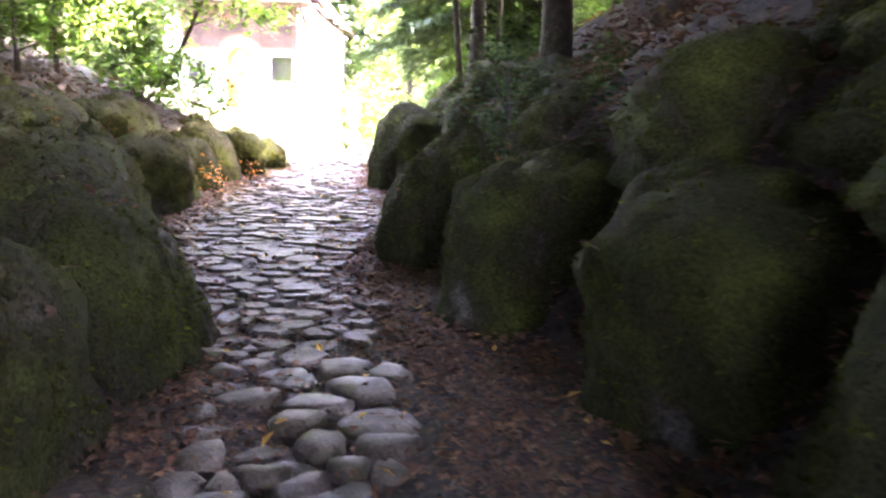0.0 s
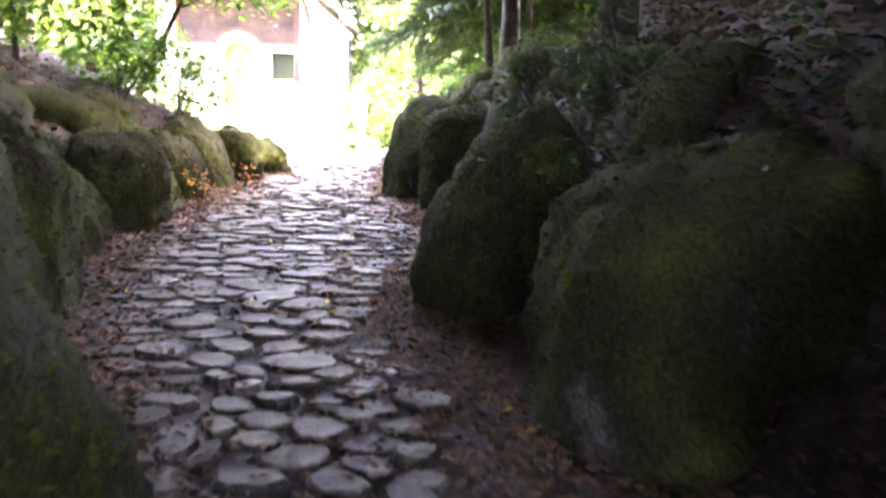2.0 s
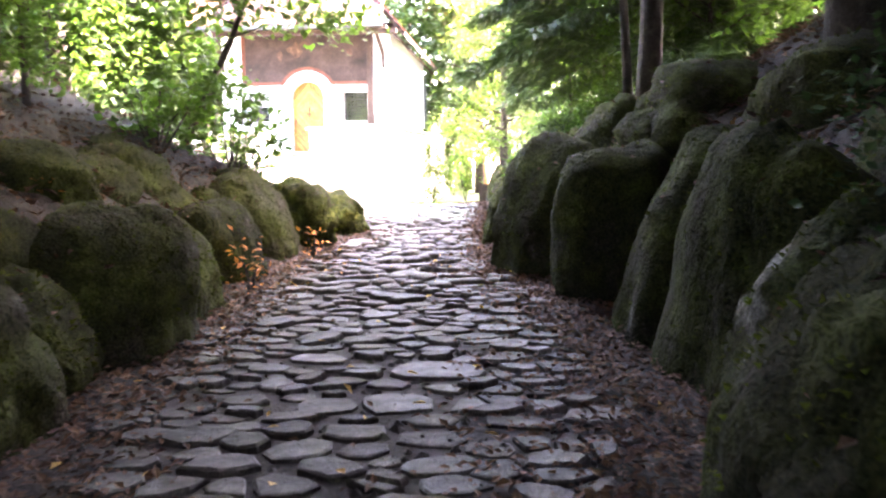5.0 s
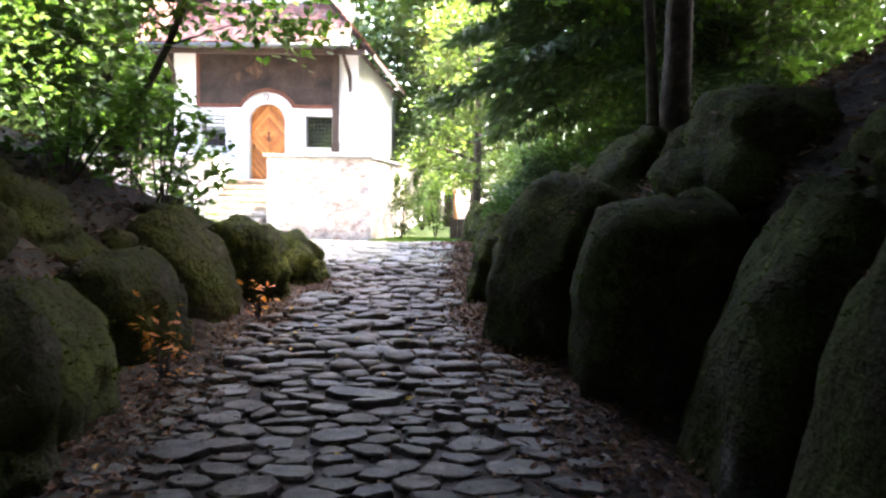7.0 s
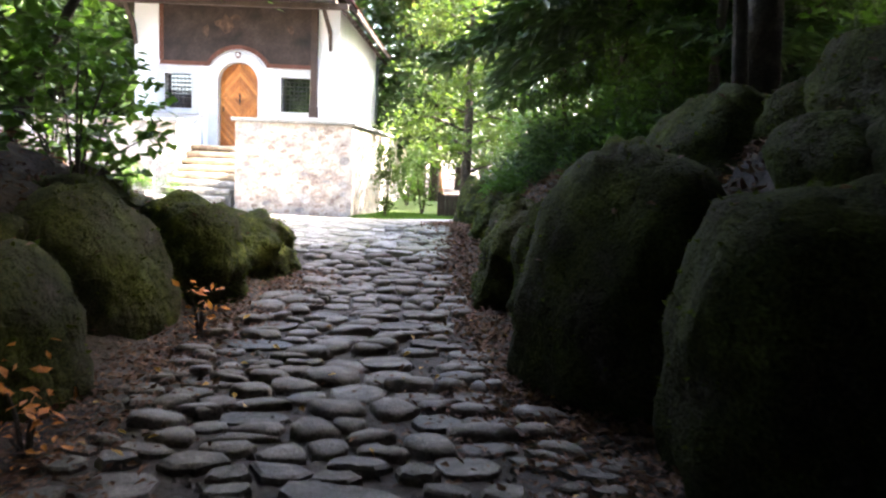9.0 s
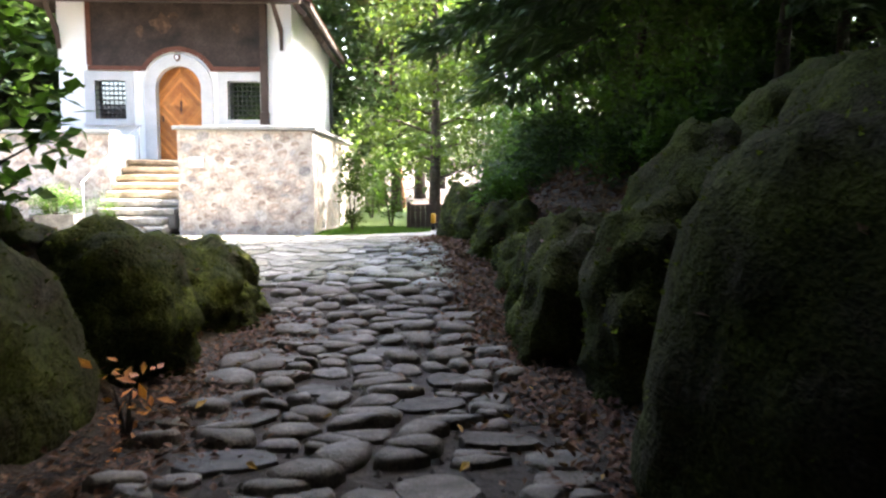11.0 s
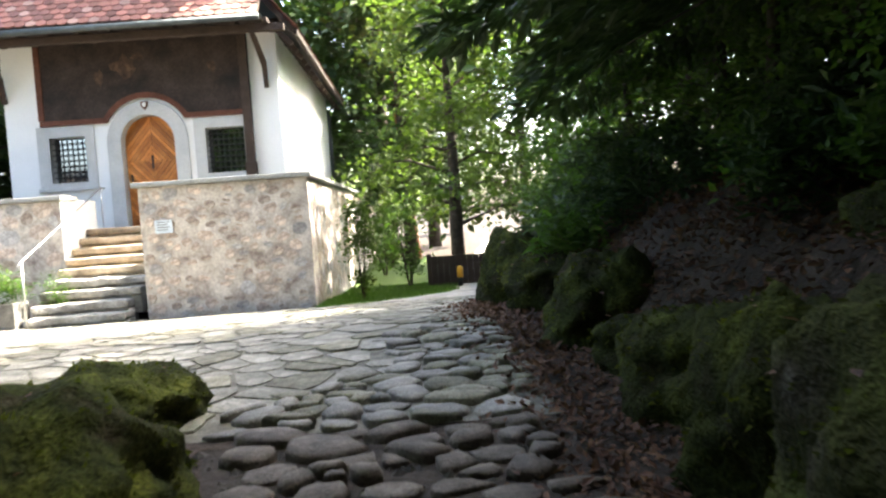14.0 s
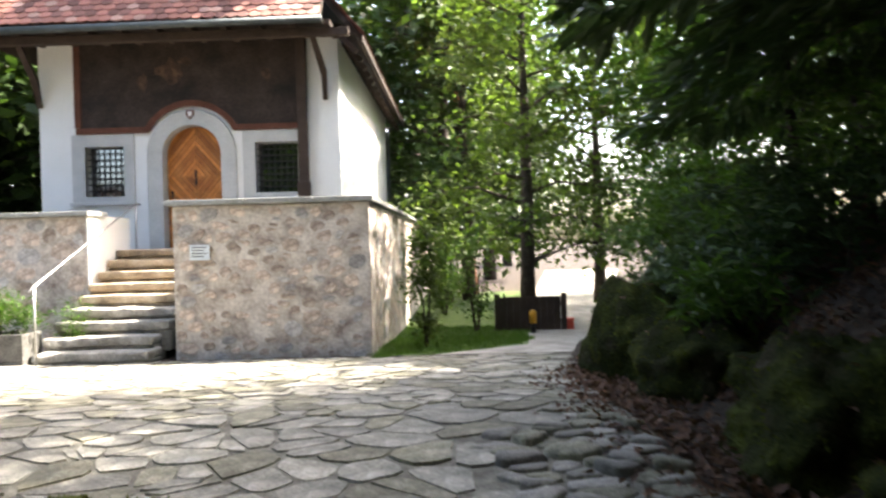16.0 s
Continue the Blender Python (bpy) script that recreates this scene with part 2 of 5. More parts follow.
def land(x, y):
    z = lerp(y, PATH_HEIGHT)
    dr = x - lerp(y, RIGHT_EDGE) - 0.15
    dl = lerp(y, LEFT_EDGE) - 0.15 - x
    if dr > 0:
        low = smooth(12.5, 18.5, y)
        z += (1.25 - 0.55 * low) * smooth(0, 1.1, dr) + (0.68 - 0.22 * low) * max(0, min(dr, 4.5) - 0.8) + 0.1 * max(0, min(dr, 18) - 4.5)
    if dl > 0:
        fall = 1 - smooth(14.8, 18.6, y)
        z += fall * (0.9 * smooth(0, 1.0, dl) + 0.5 * max(0, min(dl, 7) - 0.8))
    far = math.hypot(x + 2, y - 14)
    z += (0.07 * noise.noise((x * 0.9, y * 0.9, 0.3)) + 0.09 * noise.noise((x * 2.3, y * 2.3, 4.1))) * (smooth(0, 0.8, max(dr, dl)))
    return z * (1 - smooth(60, 160, far))


def spread(lo, hi, step, far, grow=1.35):
    v = list(np.arange(lo, hi + 1e-6, step))
    s, a, b = step, lo, hi
    while b < far:
        s *= grow
        a, b = a - s, b + s
        v = [a] + v + [b]
    return v


gx, gy = spread(-9, 8, 0.2, 600), spread(-6, 34, 0.2, 600)
gv = [(x, y, land(x, y)) for y in gy for x in gx]
w = len(gx)
gf = [(j * w + i, j * w + i + 1, (j + 1) * w + i + 1, (j + 1) * w + i) for j in range(len(gy) - 1) for i in range(w - 1)]
ground = mesh_object("ground", gv, gf, MAT["earth"], smooth=True)
tagged(ground, "dark brown earth path and wooded banks with leaf litter", "ground", kind="structure")


# ---- boulders ----
tops, fuzz = [], {"dark": [], "bright": []}


def boulder(x0, x1, y0, y1, top, seed, base=None, detail=4, taper=0.26, label="", coat=""):
    bm = bmesh.new()
    bmesh.ops.create_icosphere(bm, subdivisions=5 if y0 < 7 and detail == 4 else detail, radius=1.0)
    off = Vector((seed * 3.17, seed * 1.71, seed * 0.93))
    hx, hy = (x1 - x0) / 2, (y1 - y0) / 2
    if base is None:
        foot = min(land((x0 + x1) / 2 - hx * 0.8, (y0 + y1) / 2), land((x0 + x1) / 2 + hx * 0.8, (y0 + y1) / 2))
        base = foot - 0.42 * (top - foot)
    hz = (top - base) / 2
    rng = random.Random(seed)
    planes = [(Vector((rng.gauss(0, 1), rng.gauss(0, 1), rng.gauss(0, 0.8))).normalized(), rng.uniform(0.8, 1.0)) for _ in range(11)]
    planes += [(Vector(n), rng.uniform(0.86, 1.0)) for n in ((1, 0, 0), (-1, 0, 0), (0, 1, 0), (0, -1, 0), (0, 0, 1), (0, 0, -1))]
    shape = []
    for v in bm.verts:
        p = v.co.normalized()
        r = sum((max(0.0, n.dot(p)) / d) ** 6 for n, d in planes) ** (-1 / 6)
        r *= 1 + 0.14 * noise.noise(p * 1.2 + off) + (0.22 if y0 > 14 else 0.11) * noise.noise(p * 2.9 + off) + (0.09 if y0 > 14 else 0.055) * noise.noise(p * 6.5 + off) + 0.024 * noise.noise(p * 16 + off)
        shape.append(p * r)
    reach = [max(abs(q[i]) for q in shape) for i in range(3)]
    for v, q in zip(bm.verts, shape):
        up = q.z / reach[2]
        wide = 1 + 0.3 * max(0.0, -up) ** 1.2 - taper * max(0.0, up) ** 2
        v.co = (q.x / reach[0] * hx * wide, q.y / reach[1] * hy * wide, q.z / reach[2] * hz)
    for v in bm.verts:
        if v.co.z > 0 and rng.random() < 0.05:
            n = v.normal
            if n.z > 0.35:
                tops.append((v.co.x + (x0 + x1) / 2, v.co.y + (y0 + y1) / 2, v.co.z + base + hz + 0.004))
    bm.normal_update()
    for v in bm.verts:
        if v.co.z > -0.2 * hz and rng.random() < (0.3 if y0 < 7 else 0.55):
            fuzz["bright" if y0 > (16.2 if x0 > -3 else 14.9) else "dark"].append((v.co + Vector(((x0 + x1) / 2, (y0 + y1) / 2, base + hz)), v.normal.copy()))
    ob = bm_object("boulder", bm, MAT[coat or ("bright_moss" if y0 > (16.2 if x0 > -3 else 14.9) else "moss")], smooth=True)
    ob.location = ((x0 + x1) / 2, (y0 + y1) / 2, base + hz)
    return tagged(ob, label or "large rounded boulder overgrown with dark green moss", "boulder", "boulders lining the path")


RIGHT_BOULDERS = [
    (0.95, 2.3, 1.1, 2.6, 0.95), (0.55, 2.35, 2.42, 4.1, 1.12), (1.0, 2.4, 3.7, 5.2, 1.75), (1.7, 3.2, 2.6, 4.2, 2.1), (0.02, 1.32, 4.4, 5.9, 1.32), (-0.54, 0.48, 6.15, 7.6, 1.27),
    (-0.25, 0.7, 7.6, 8.5, 1.25), (-0.16, 0.8, 8.45, 9.9, 1.42), (-0.26, 0.85, 10.0, 11.4, 1.5), (-0.7, 0.3, 11.5, 12.8, 1.38), (-1.26, -0.3, 12.8, 14.5, 1.5),
    (-1.2, -0.3, 14.6, 15.6, 1.2), (-1.45, -0.7, 15.5, 16.5, 1.02), (-1.36, -0.7, 16.5, 17.5, 0.95), (-1.3, -0.6, 17.7, 18.5, 0.72), (-1.25, -0.55, 18.6, 19.3, 0.62), (-1.42, -0.8, 19.5, 20.5, 0.95), (-1.15, -0.4, 20.7, 21.3, 0.72),
    (-1.5, -0.7, 21.3, 22.4, 0.85), (-1.62, -0.75, 22.6, 23.9, 1.07), (0.45, 1.5, 5.9, 7.3, 1.75), (0.65, 1.8, 8.0, 9.7, 2.0), (0.75, 2.0, 10.1, 12.0, 2.15), (0.2, 1.4, 12.3, 13.8, 2.2), (-0.45, 0.7, 13.7, 15.4, 1.95), (-0.6, 0.5, 15.5, 17.0, 1.65), (0.1, 1.5, 15.0, 17.2, 2.2), (2.2, 3.4, 4.4, 6.2, 2.4), (1.5, 2.9, 2.5, 3.7, 1.72), (1.75, 3.2, 3.5, 4.7, 2.35), (1.3, 2.6, 1.75, 2.75, 1.3)]
LEFT_BOULDERS = [
    (-2.1, -1.22, 1.6, 2.9, 0.95), (-2.0, -1.18, 3.0, 4.3, 0.95), (-2.9, -1.75, 3.6, 5.4, 1.25), (-3.15, -2.48, 6.0, 7.3, 1.18), (-3.2, -2.1, 4.6, 6.0, 0.95), (-3.8, -3.22, 8.5, 9.3, 0.66), (-3.85, -3.12, 9.3, 10.4, 0.97), (-3.9, -3.0, 7.3, 8.6, 0.95),
    (-4.2, -3.36, 10.5, 11.7, 0.82), (-4.45, -3.58, 11.9, 13.2, 0.84), (-4.75, -3.64, 13.6, 15.2, 1.12), (-4.4, -3.34, 15.1, 16.3, 1.0), (-4.3, -3.2, 16.2, 17.4, 0.76), (-4.5, -3.65, 18.05, 19.2, 0.58), (-4.4, -3.4, 17.0, 17.9, 0.52), (-4.7, -3.5, 6.2, 7.7, 1.6), (-4.9, -3.9, 8.1, 9.6, 1.5), (-5.2, -4.2, 10.0, 11.4, 1.4), (-5.5, -4.4, 11.8, 13.3, 1.42), (-4.0, -2.9, 4.2, 5.9, 1.6), (-5.2, -4.3, 14.6, 16.0, 1.15)]
for k, (x0, x1, y0, y1, top) in enumerate(RIGHT_BOULDERS):
    boulder(x0, x1 + 0.25, y0 - 0.08, y1 + 0.1, top, k + 1, taper=0.6 if y0 == 7.6 else 0.26, coat="lichen_moss" if y0 == 7.6 else "", label="large boulder with green moss and pale grey lichen" if y0 == 7.6 else "")
for k, (x0, x1, y0, y1, top) in enumerate(LEFT_BOULDERS):
    boulder(x0 - (0.3 if y0 > 5 else 0.15), x1, y0 - 0.08, y1 + 0.1, top, k + 41)


rocks = random.Random(44)
for k in range(26):
    y = rocks.uniform(4.5, 15.5) if k < 16 else rocks.uniform(12, 22)
    x = lerp(y, LEFT_EDGE) - rocks.uniform(0.9, 2.2) if k < 16 else lerp(y, RIGHT_EDGE) + rocks.uniform(0.8, 2.2)
    r_ = rocks.uniform(0.16, 0.42)
    boulder(x - r_, x + r_, y - r_ * 1.2, y + r_ * 1.2, land(x, y) + r_ * rocks.uniform(0.5, 0.9), 101 + k, land(x, y) - 0.3, 3, label="small mossy rock half sunk in the leafy bank")


# ---- pieces of stone: cells packed side by side ----
def packed(u0, u1, v0, v1, du, dv, seed, drop=0.15, jitter=0.42):
    """Irregular stones that fill a rectangle: convex outlines round jittered seeds."""
    rng = random.Random(seed)
    nu, nv = max(2, int((u1 - u0) / du)), max(2, int((v1 - v0) / dv))
    seeds = {}
    for j in range(-1, nv + 1):
        for i in range(-1, nu + 1):
            if rng.random() > drop:
                seeds[(i, j)] = (u0 + (i + 0.5 + 0.5 * (j % 2) - 0.25 + rng.uniform(-jitter, jitter)) * (u1 - u0) / nu, v0 + (j + 0.5 + rng.uniform(-jitter, jitter)) * (v1 - v0) / nv)
    cells = []
    for (i, j), p in seeds.items():
        if not (u0 < p[0] < u1 and v0 < p[1] < v1):
            continue
        poly = [(p[0] - 2 * du, p[1] - 2 * dv), (p[0] + 2 * du, p[1] - 2 * dv), (p[0] + 2 * du, p[1] + 2 * dv), (p[0] - 2 * du, p[1] + 2 * dv)]
        for b in range(-3, 4):
            for a in range(-3, 4):
                q = seeds.get((i + a, j + b))
                if q and (a or b):
                    poly = cut(poly, ((p[0] + q[0]) / 2, (p[1] + q[1]) / 2), ((q[0] - p[0]) / du ** 2, (q[1] - p[1]) / dv ** 2))
        for at, way in (((u0, 0), (-1, 0)), ((u1, 0), (1, 0)), ((0, v0), (0, -1)), ((0, v1), (0, 1))):
            poly = cut(poly, at, way)
        if len(poly) > 2:
            cells.append(poly)
    return cells


def cut(poly, at, way):
    """Keep the part of a convex outline on the near side of a line."""
    out = []
    for k, p in enumerate(poly):
        q = poly[(k + 1) % len(poly)]
        dp = (p[0] - at[0]) * way[0] + (p[1] - at[1]) * way[1]
        dq = (q[0] - at[0]) * way[0] + (q[1] - at[1]) * way[1]
        if dp <= 0:
            out.append(p)
        if (dp < 0 < dq) or (dq < 0 < dp):
            f = dp / (dp - dq)
            out.append((p[0] + f * (q[0] - p[0]), p[1] + f * (q[1] - p[1])))
    return out


def stone_shape(poly, height, rng, n=9, gap=0.012, dome=0.62, sink=0.04, rounding=0.5):
    """Vertices (u, v, h) round the outline's middle, and faces, of one rounded stone."""
    cu, cv = sum(p[0] for p in poly) / len(poly), sum(p[1] for p in poly) / len(poly)
    radii = []
    for k in range(n):
        a = 2 * math.pi * k / n
        c, s_ = math.cos(a), math.sin(a)
        best = 9.0
        for i, p in enumerate(poly):
            q = poly[(i + 1) % len(poly)]
            ex, ey = q[0] - p[0], q[1] - p[1]
            den = c * ey - s_ * ex
            if abs(den) > 1e-9:
                t_ = ((p[0] - cu) * ey - (p[1] - cv) * ex) / den
                w_ = ((p[0] - cu) * s_ - (p[1] - cv) * c) / den
                if t_ > 0 and -1e-6 <= w_ <= 1 + 1e-6:
                    best = min(best, t_)
        radii.append(best)
    soft = [(1 - rounding) * radii[k] + rounding * 0.5 * min(radii[k - 1] + radii[(k + 1) % n], 2.2 * radii[k]) for k in range(n)]
    soft = [max(0.012, min(r, q * 1.03) * rng.uniform(0.92, 1.0) - gap) for r, q in zip(soft, radii)]
    tilt_ = 0.12 * min(1.0, height / 0.045) ** 1.5
    tu, tv = rng.uniform(-tilt_, tilt_), rng.uniform(-tilt_, tilt_)
    verts = []
    for f, h in ((1.0, -sink), (0.965, height * 0.62), (dome, height * 0.97)):
        for k in range(n):
            a = 2 * math.pi * k / n
            du, dv = f * soft[k] * math.cos(a), f * soft[k] * math.sin(a)
            verts.append((du, dv, h + (tu * du + tv * dv if h > 0 else 0) + (rng.uniform(-0.1, 0.1) * height if h > 0 else 0)))
    verts.append((0, 0, height))
    faces = []
    for r in range(2):
        for k in range(n):
            faces.append((r * n + k, r * n + (k + 1) % n, (r + 1) * n + (k + 1) % n, (r + 1) * n + k))
    faces += [(2 * n + k, 2 * n + (k + 1) % n, 3 * n) for k in range(n)]
    return (cu, cv), verts, faces


def lay_stones(cells, parent, name, mat, place, height, seed, near, many, gap=0.012, dome=0.62, rounding=0.5, soft=True, other=None, level=None, share=0.25, sides=9):
    """Stones as parts of their own within near(u, v), up to 300; the others joined into one part."""
    rng = random.Random(seed)
    cells = sorted(cells, key=lambda c: near(sum(p[0] for p in c) / len(c), sum(p[1] for p in c) / len(c)))
    made, kinds = 0, {(pick.name, r_): (pick, r_, [], []) for pick in (mat, other or mat) for r_ in (True, False)}
    for poly in cells:
        cy_ = sum(p[1] for p in poly) / len(poly)
        flat = level(cy_) if level else 1.0
        (cu, cv), vs, fs = stone_shape(poly, height * flat * rng.uniform(0.35, 1.4), rng, sides, gap=gap * rng.uniform(0.4, 1.5), dome=dome if flat > 0.8 else 0.86, rounding=rounding)
        m = place(cu, cv)
        pick = other if other and rng.random() < share else mat
        if made < 290:
            ob = mesh_object(name, vs, fs, pick, parent, smooth=soft and flat > 0.9)
            ob.matrix_basis = m
            made += 1
        else:
            _, _, av, af = kinds[(pick.name, soft and flat > 0.9)]
            o = len(av)
            av += [m @ Vector(v) for v in vs]
            af += [tuple(o + k for k in f) for f in fs]
    for pick, r_, av, af in kinds.values():
        if av:
            tagged(mesh_object(many, av, af, pick, parent, smooth=r_), kind="stuff")


def strip(name, rows, mat, label, category):
    """A bed from rows of points across it."""
    n = len(rows[0])
    vs = [p for r in rows for p in r]
    fs = [(j * n + i, j * n + i + 1, (j + 1) * n + i + 1, (j + 1) * n + i) for j in range(len(rows) - 1) for i in range(n - 1)]
    return tagged(mesh_object(name, vs, fs, mat, smooth=True), label, category, kind="structure")


# ---- cobbled path and paved forecourt ----
def path_rows(y0, y1, left, right, lift, n=14):
    out = []
    for y in np.arange(y0, y1 + 0.01, 0.25):
        a, b = left(y), right(y)
        out.append([(a + (b - a) * k / n, y, land(a + (b - a) * k / n, y) + lift) for k in range(n + 1)])
    return out


def path_left(y):
    return lerp(y, LEFT_EDGE) + 0.12


def path_right(y):
    return lerp(y, RIGHT_EDGE) - lerp(y, [(4, 0.6), (6, 0.52), (10, 0.42), (13, 0.26), (19, 0.2)]) + 0.08 * math.sin(y * 1.7)


MAT["path_bed"] = material("path_bed", [(0.014, 0.01, 0.007), (0.026, 0.019, 0.014), (0.05, 0.038, 0.029)], 14, 0.95, 0.7, 60)
path = strip("path", path_rows(-3, 18.2, lambda y: path_left(y) + 0.02, lambda y: path_right(y) + 0.1, 0.006), MAT["path_bed"], "footpath of rounded grey cobbles set in dark earth", "path")


def court_left(y):
    return lerp(y, [(18.2, -3.6), (19.2, -5.2), (21, -9), (24, -13.5), (26.6, -14)])


def court_right(y):
    return lerp(y, [(18.2, -1.6), (23, -1.75), (25, -1.6), (28, -1.0), (33, 0.6)])


court = strip("pavement", path_rows(18.21, 26.4, court_left, court_right, 0.006, 30), MAT["court_bed"], "forecourt of flat irregular grey flagstones", "pavement")


MAT["gravel"] = material("gravel", [(0.2, 0.18, 0.155), (0.3, 0.275, 0.24), (0.42, 0.39, 0.35)], 3, 0.95, 0.6, 80)
def road_left(y):
    return lerp(y, [(26.4, -3.2), (27.6, -1.8), (31, -1.5), (36, -1.2), (60, 2.0)])


MAT["turf"] = material("turf", [(0.035, 0.06, 0.012), (0.06, 0.1, 0.018), (0.1, 0.14, 0.03)], 5, 0.95, 0.6, 70)
strip("lawn", path_rows(26.41, 44, lambda y: -3.97, road_left, 0.006, 8), MAT["turf"], "bright green grass verge along the terrace wall", "lawn")
strip("road", path_rows(26.41, 60, road_left, lambda y: lerp(y, [(26, -1.4), (28, -1.0), (33, 0.4), (60, 6)]), 0.006, 8), MAT["gravel"], "pale gravel lane leading past the terrace wall", "road")


def upright(x, y):
    nx = (land(x - 0.15, y) - land(x + 0.15, y)) / 0.3
    ny = (land(x, y - 0.15) - land(x, y + 0.15)) / 0.3
    return Matrix.Translation((x, y, land(x, y) + 0.008)) @ Vector((0, 0, 1)).rotation_difference(Vector((nx, ny, 1))).to_matrix().to_4x4()


def inside(c, left, right):
    y = sum(p[1] for p in c) / len(c)
    x = sum(p[0] for p in c) / len(c)
    return left(y) + 0.08 < x < right(y) - 0.06


cobbles = []
for y0, y1, du, dv, seed in ((-2.5, 4.9, 0.16, 0.13, 11), (4.9, 8.4, 0.17, 0.12, 15), (8.4, 12.6, 0.17, 0.105, 13), (12.6, 18.2, 0.2, 0.13, 14)):
    cobbles += [c for c in packed(-4.2, 1.4, y0, y1, du, dv, seed, drop=0.42 if y0 < 4 or y0 > 12 else 0.52, jitter=0.62) if inside(c, path_left, path_right)]
# large flat slabs among the cobbles, the known ones first: middle, length, depth, turn
SLABS = [(-1.44, 9.35, 0.64, 0.42, 8), (-2.43, 9.33, 0.3, 0.2, 0), (-2.19, 9.56, 0.46, 0.22, -4), (-1.93, 8.67, 0.34, 0.3, 15), (-1.6, 8.74, 0.4, 0.36, 5), (-1.11, 10.48, 0.36, 0.26, 12), (-2.03, 11.7, 0.62, 0.24, -5), (-1.53, 12.08, 0.33, 0.28, 15), (-2.05, 13.72, 0.38, 0.4, 20)]
sl = random.Random(52)
for k in range(120):
    y = sl.uniform(5.5, 16.5)
    a = (sl.uniform(path_left(y) + 0.3, path_right(y) - 0.25), y, sl.uniform(0.28, 0.5), sl.uniform(0.2, 0.32), sl.uniform(-20, 20))
    if len(SLABS) < 34 and all(abs(a[0] - b[0]) > (a[2] + b[2]) * 0.6 or abs(a[1] - b[1]) > (a[3] + b[3]) * 0.75 for b in SLABS):
        SLABS.append(a)


def slab_outline(x, y, length, depth, turn_):
    c, s_ = math.cos(radians(turn_)), math.sin(radians(turn_))
    corners = [(sl.uniform(0.8, 1.0) * u * length / 2, sl.uniform(0.75, 1.0) * v * depth / 2) for u, v in ((-1, -0.5), (-0.55, -1), (0.5, -1), (1, -0.6), (1, 0.5), (0.45, 1), (-0.6, 1), (-1, 0.55))]
    return [(x + c * u - s_ * v, y + s_ * u + c * v) for u, v in corners]


def on_slab(c):
    x, y = sum(p[0] for p in c) / len(c), sum(p[1] for p in c) / len(c)
    return any(((x - b[0]) / (b[2] / 2 + 0.03)) ** 2 + ((y - b[1]) / (b[3] / 2 + 0.03)) ** 2 < 1 for b in SLABS)


path_slabs = [slab_outline(*b) for b in SLABS]
cobbles = [c for c in cobbles if not on_slab(c)]
# some have sunk into the earth where the path is most worn
worn = random.Random(18)
cobbles = [c for c in cobbles if worn.random() > (0.12 if 4.6 < c[0][1] < 9 else 0.03)]
flags = [c for c in packed(-14, 0.5, 18.2, 26.3, 0.23, 0.2, 12, drop=0.5, jitter=0.72) if inside(c, court_left, court_right)]




def cobble_edge(y):
    return -3.5 + 0.42 * (y - 18.2) + 0.25 * math.sin(y * 3.3)


# round stones run on from the path into the corner of the forecourt
flags = [c for c in flags if c[0][1] > 21.2 or c[0][0] < cobble_edge(c[0][1]) - 0.05]
corner = [c for c in packed(-4.2, -1.2, 18.2, 21.1, 0.18, 0.125, 16, drop=0.4, jitter=0.6) if inside(c, cobble_edge, court_right)]


# ---- terrace, steps and chapel ----
def grid_wall(name, xs, zs, holes, y0, y1, mat, parent=None):
    """A wall facing -y with rectangular openings through it; holes: (x0, x1, z0, z1) on the grid lines."""
    bm = bmesh.new()
    solid = {}
    for i in range(len(xs) - 1):
        for j in range(len(zs) - 1):
            cx, cz = (xs[i] + xs[i + 1]) / 2, (zs[j] + zs[j + 1]) / 2
            solid[(i, j)] = not any(h[0] < cx < h[1] and h[2] < cz < h[3] for h in holes)

    def face(*ps):
        bm.faces.new([bm.verts.new(p) for p in ps])
    for (i, j), on in solid.items():
        if not on:
            continue
        a, b, c, d = xs[i], xs[i + 1], zs[j], zs[j + 1]
        face((a, y0, c), (b, y0, c), (b, y0, d), (a, y0, d))
        face((a, y1, c), (a, y1, d), (b, y1, d), (b, y1, c))
        for di, dj, ps in ((-1, 0, ((a, y0, c), (a, y0, d), (a, y1, d), (a, y1, c))), (1, 0, ((b, y0, c), (b, y1, c), (b, y1, d), (b, y0, d))), (0, -1, ((a, y0, c), (a, y1, c), (b, y1, c), (b, y0, c))), (0, 1, ((a, y0, d), (b, y0, d), (b, y1, d), (a, y1, d)))):
            if not solid.get((i + di, j + dj), False):
                face(*ps)
    bmesh.ops.remove_doubles(bm, verts=bm.verts, dist=1e-5)
    return bm_object(name, bm, mat, parent)


def outline_solid(name, pts, y0, y1, mat, parent=None, bevel=0.0):
    """A flat shape in x, z, extruded from y0 (front) to y1."""
    bm = bmesh.new()
    f = bm.faces.new([bm.verts.new((x, y0, z)) for x, z in pts])
    r = bmesh.ops.extrude_face_region(bm, geom=[f])
    bmesh.ops.translate(bm, vec=(0, y1 - y0, 0), verts=[v for v in r["geom"] if isinstance(v, bmesh.types.BMVert)])
    if bevel:
        bmesh.ops.bevel(bm, geom=[e for e in bm.edges if all(abs(v.co.y - y0) < 1e-6 for v in e.verts)], offset=bevel, segments=1, affect="EDGES")
    return bm_object(name, bm, mat, parent)


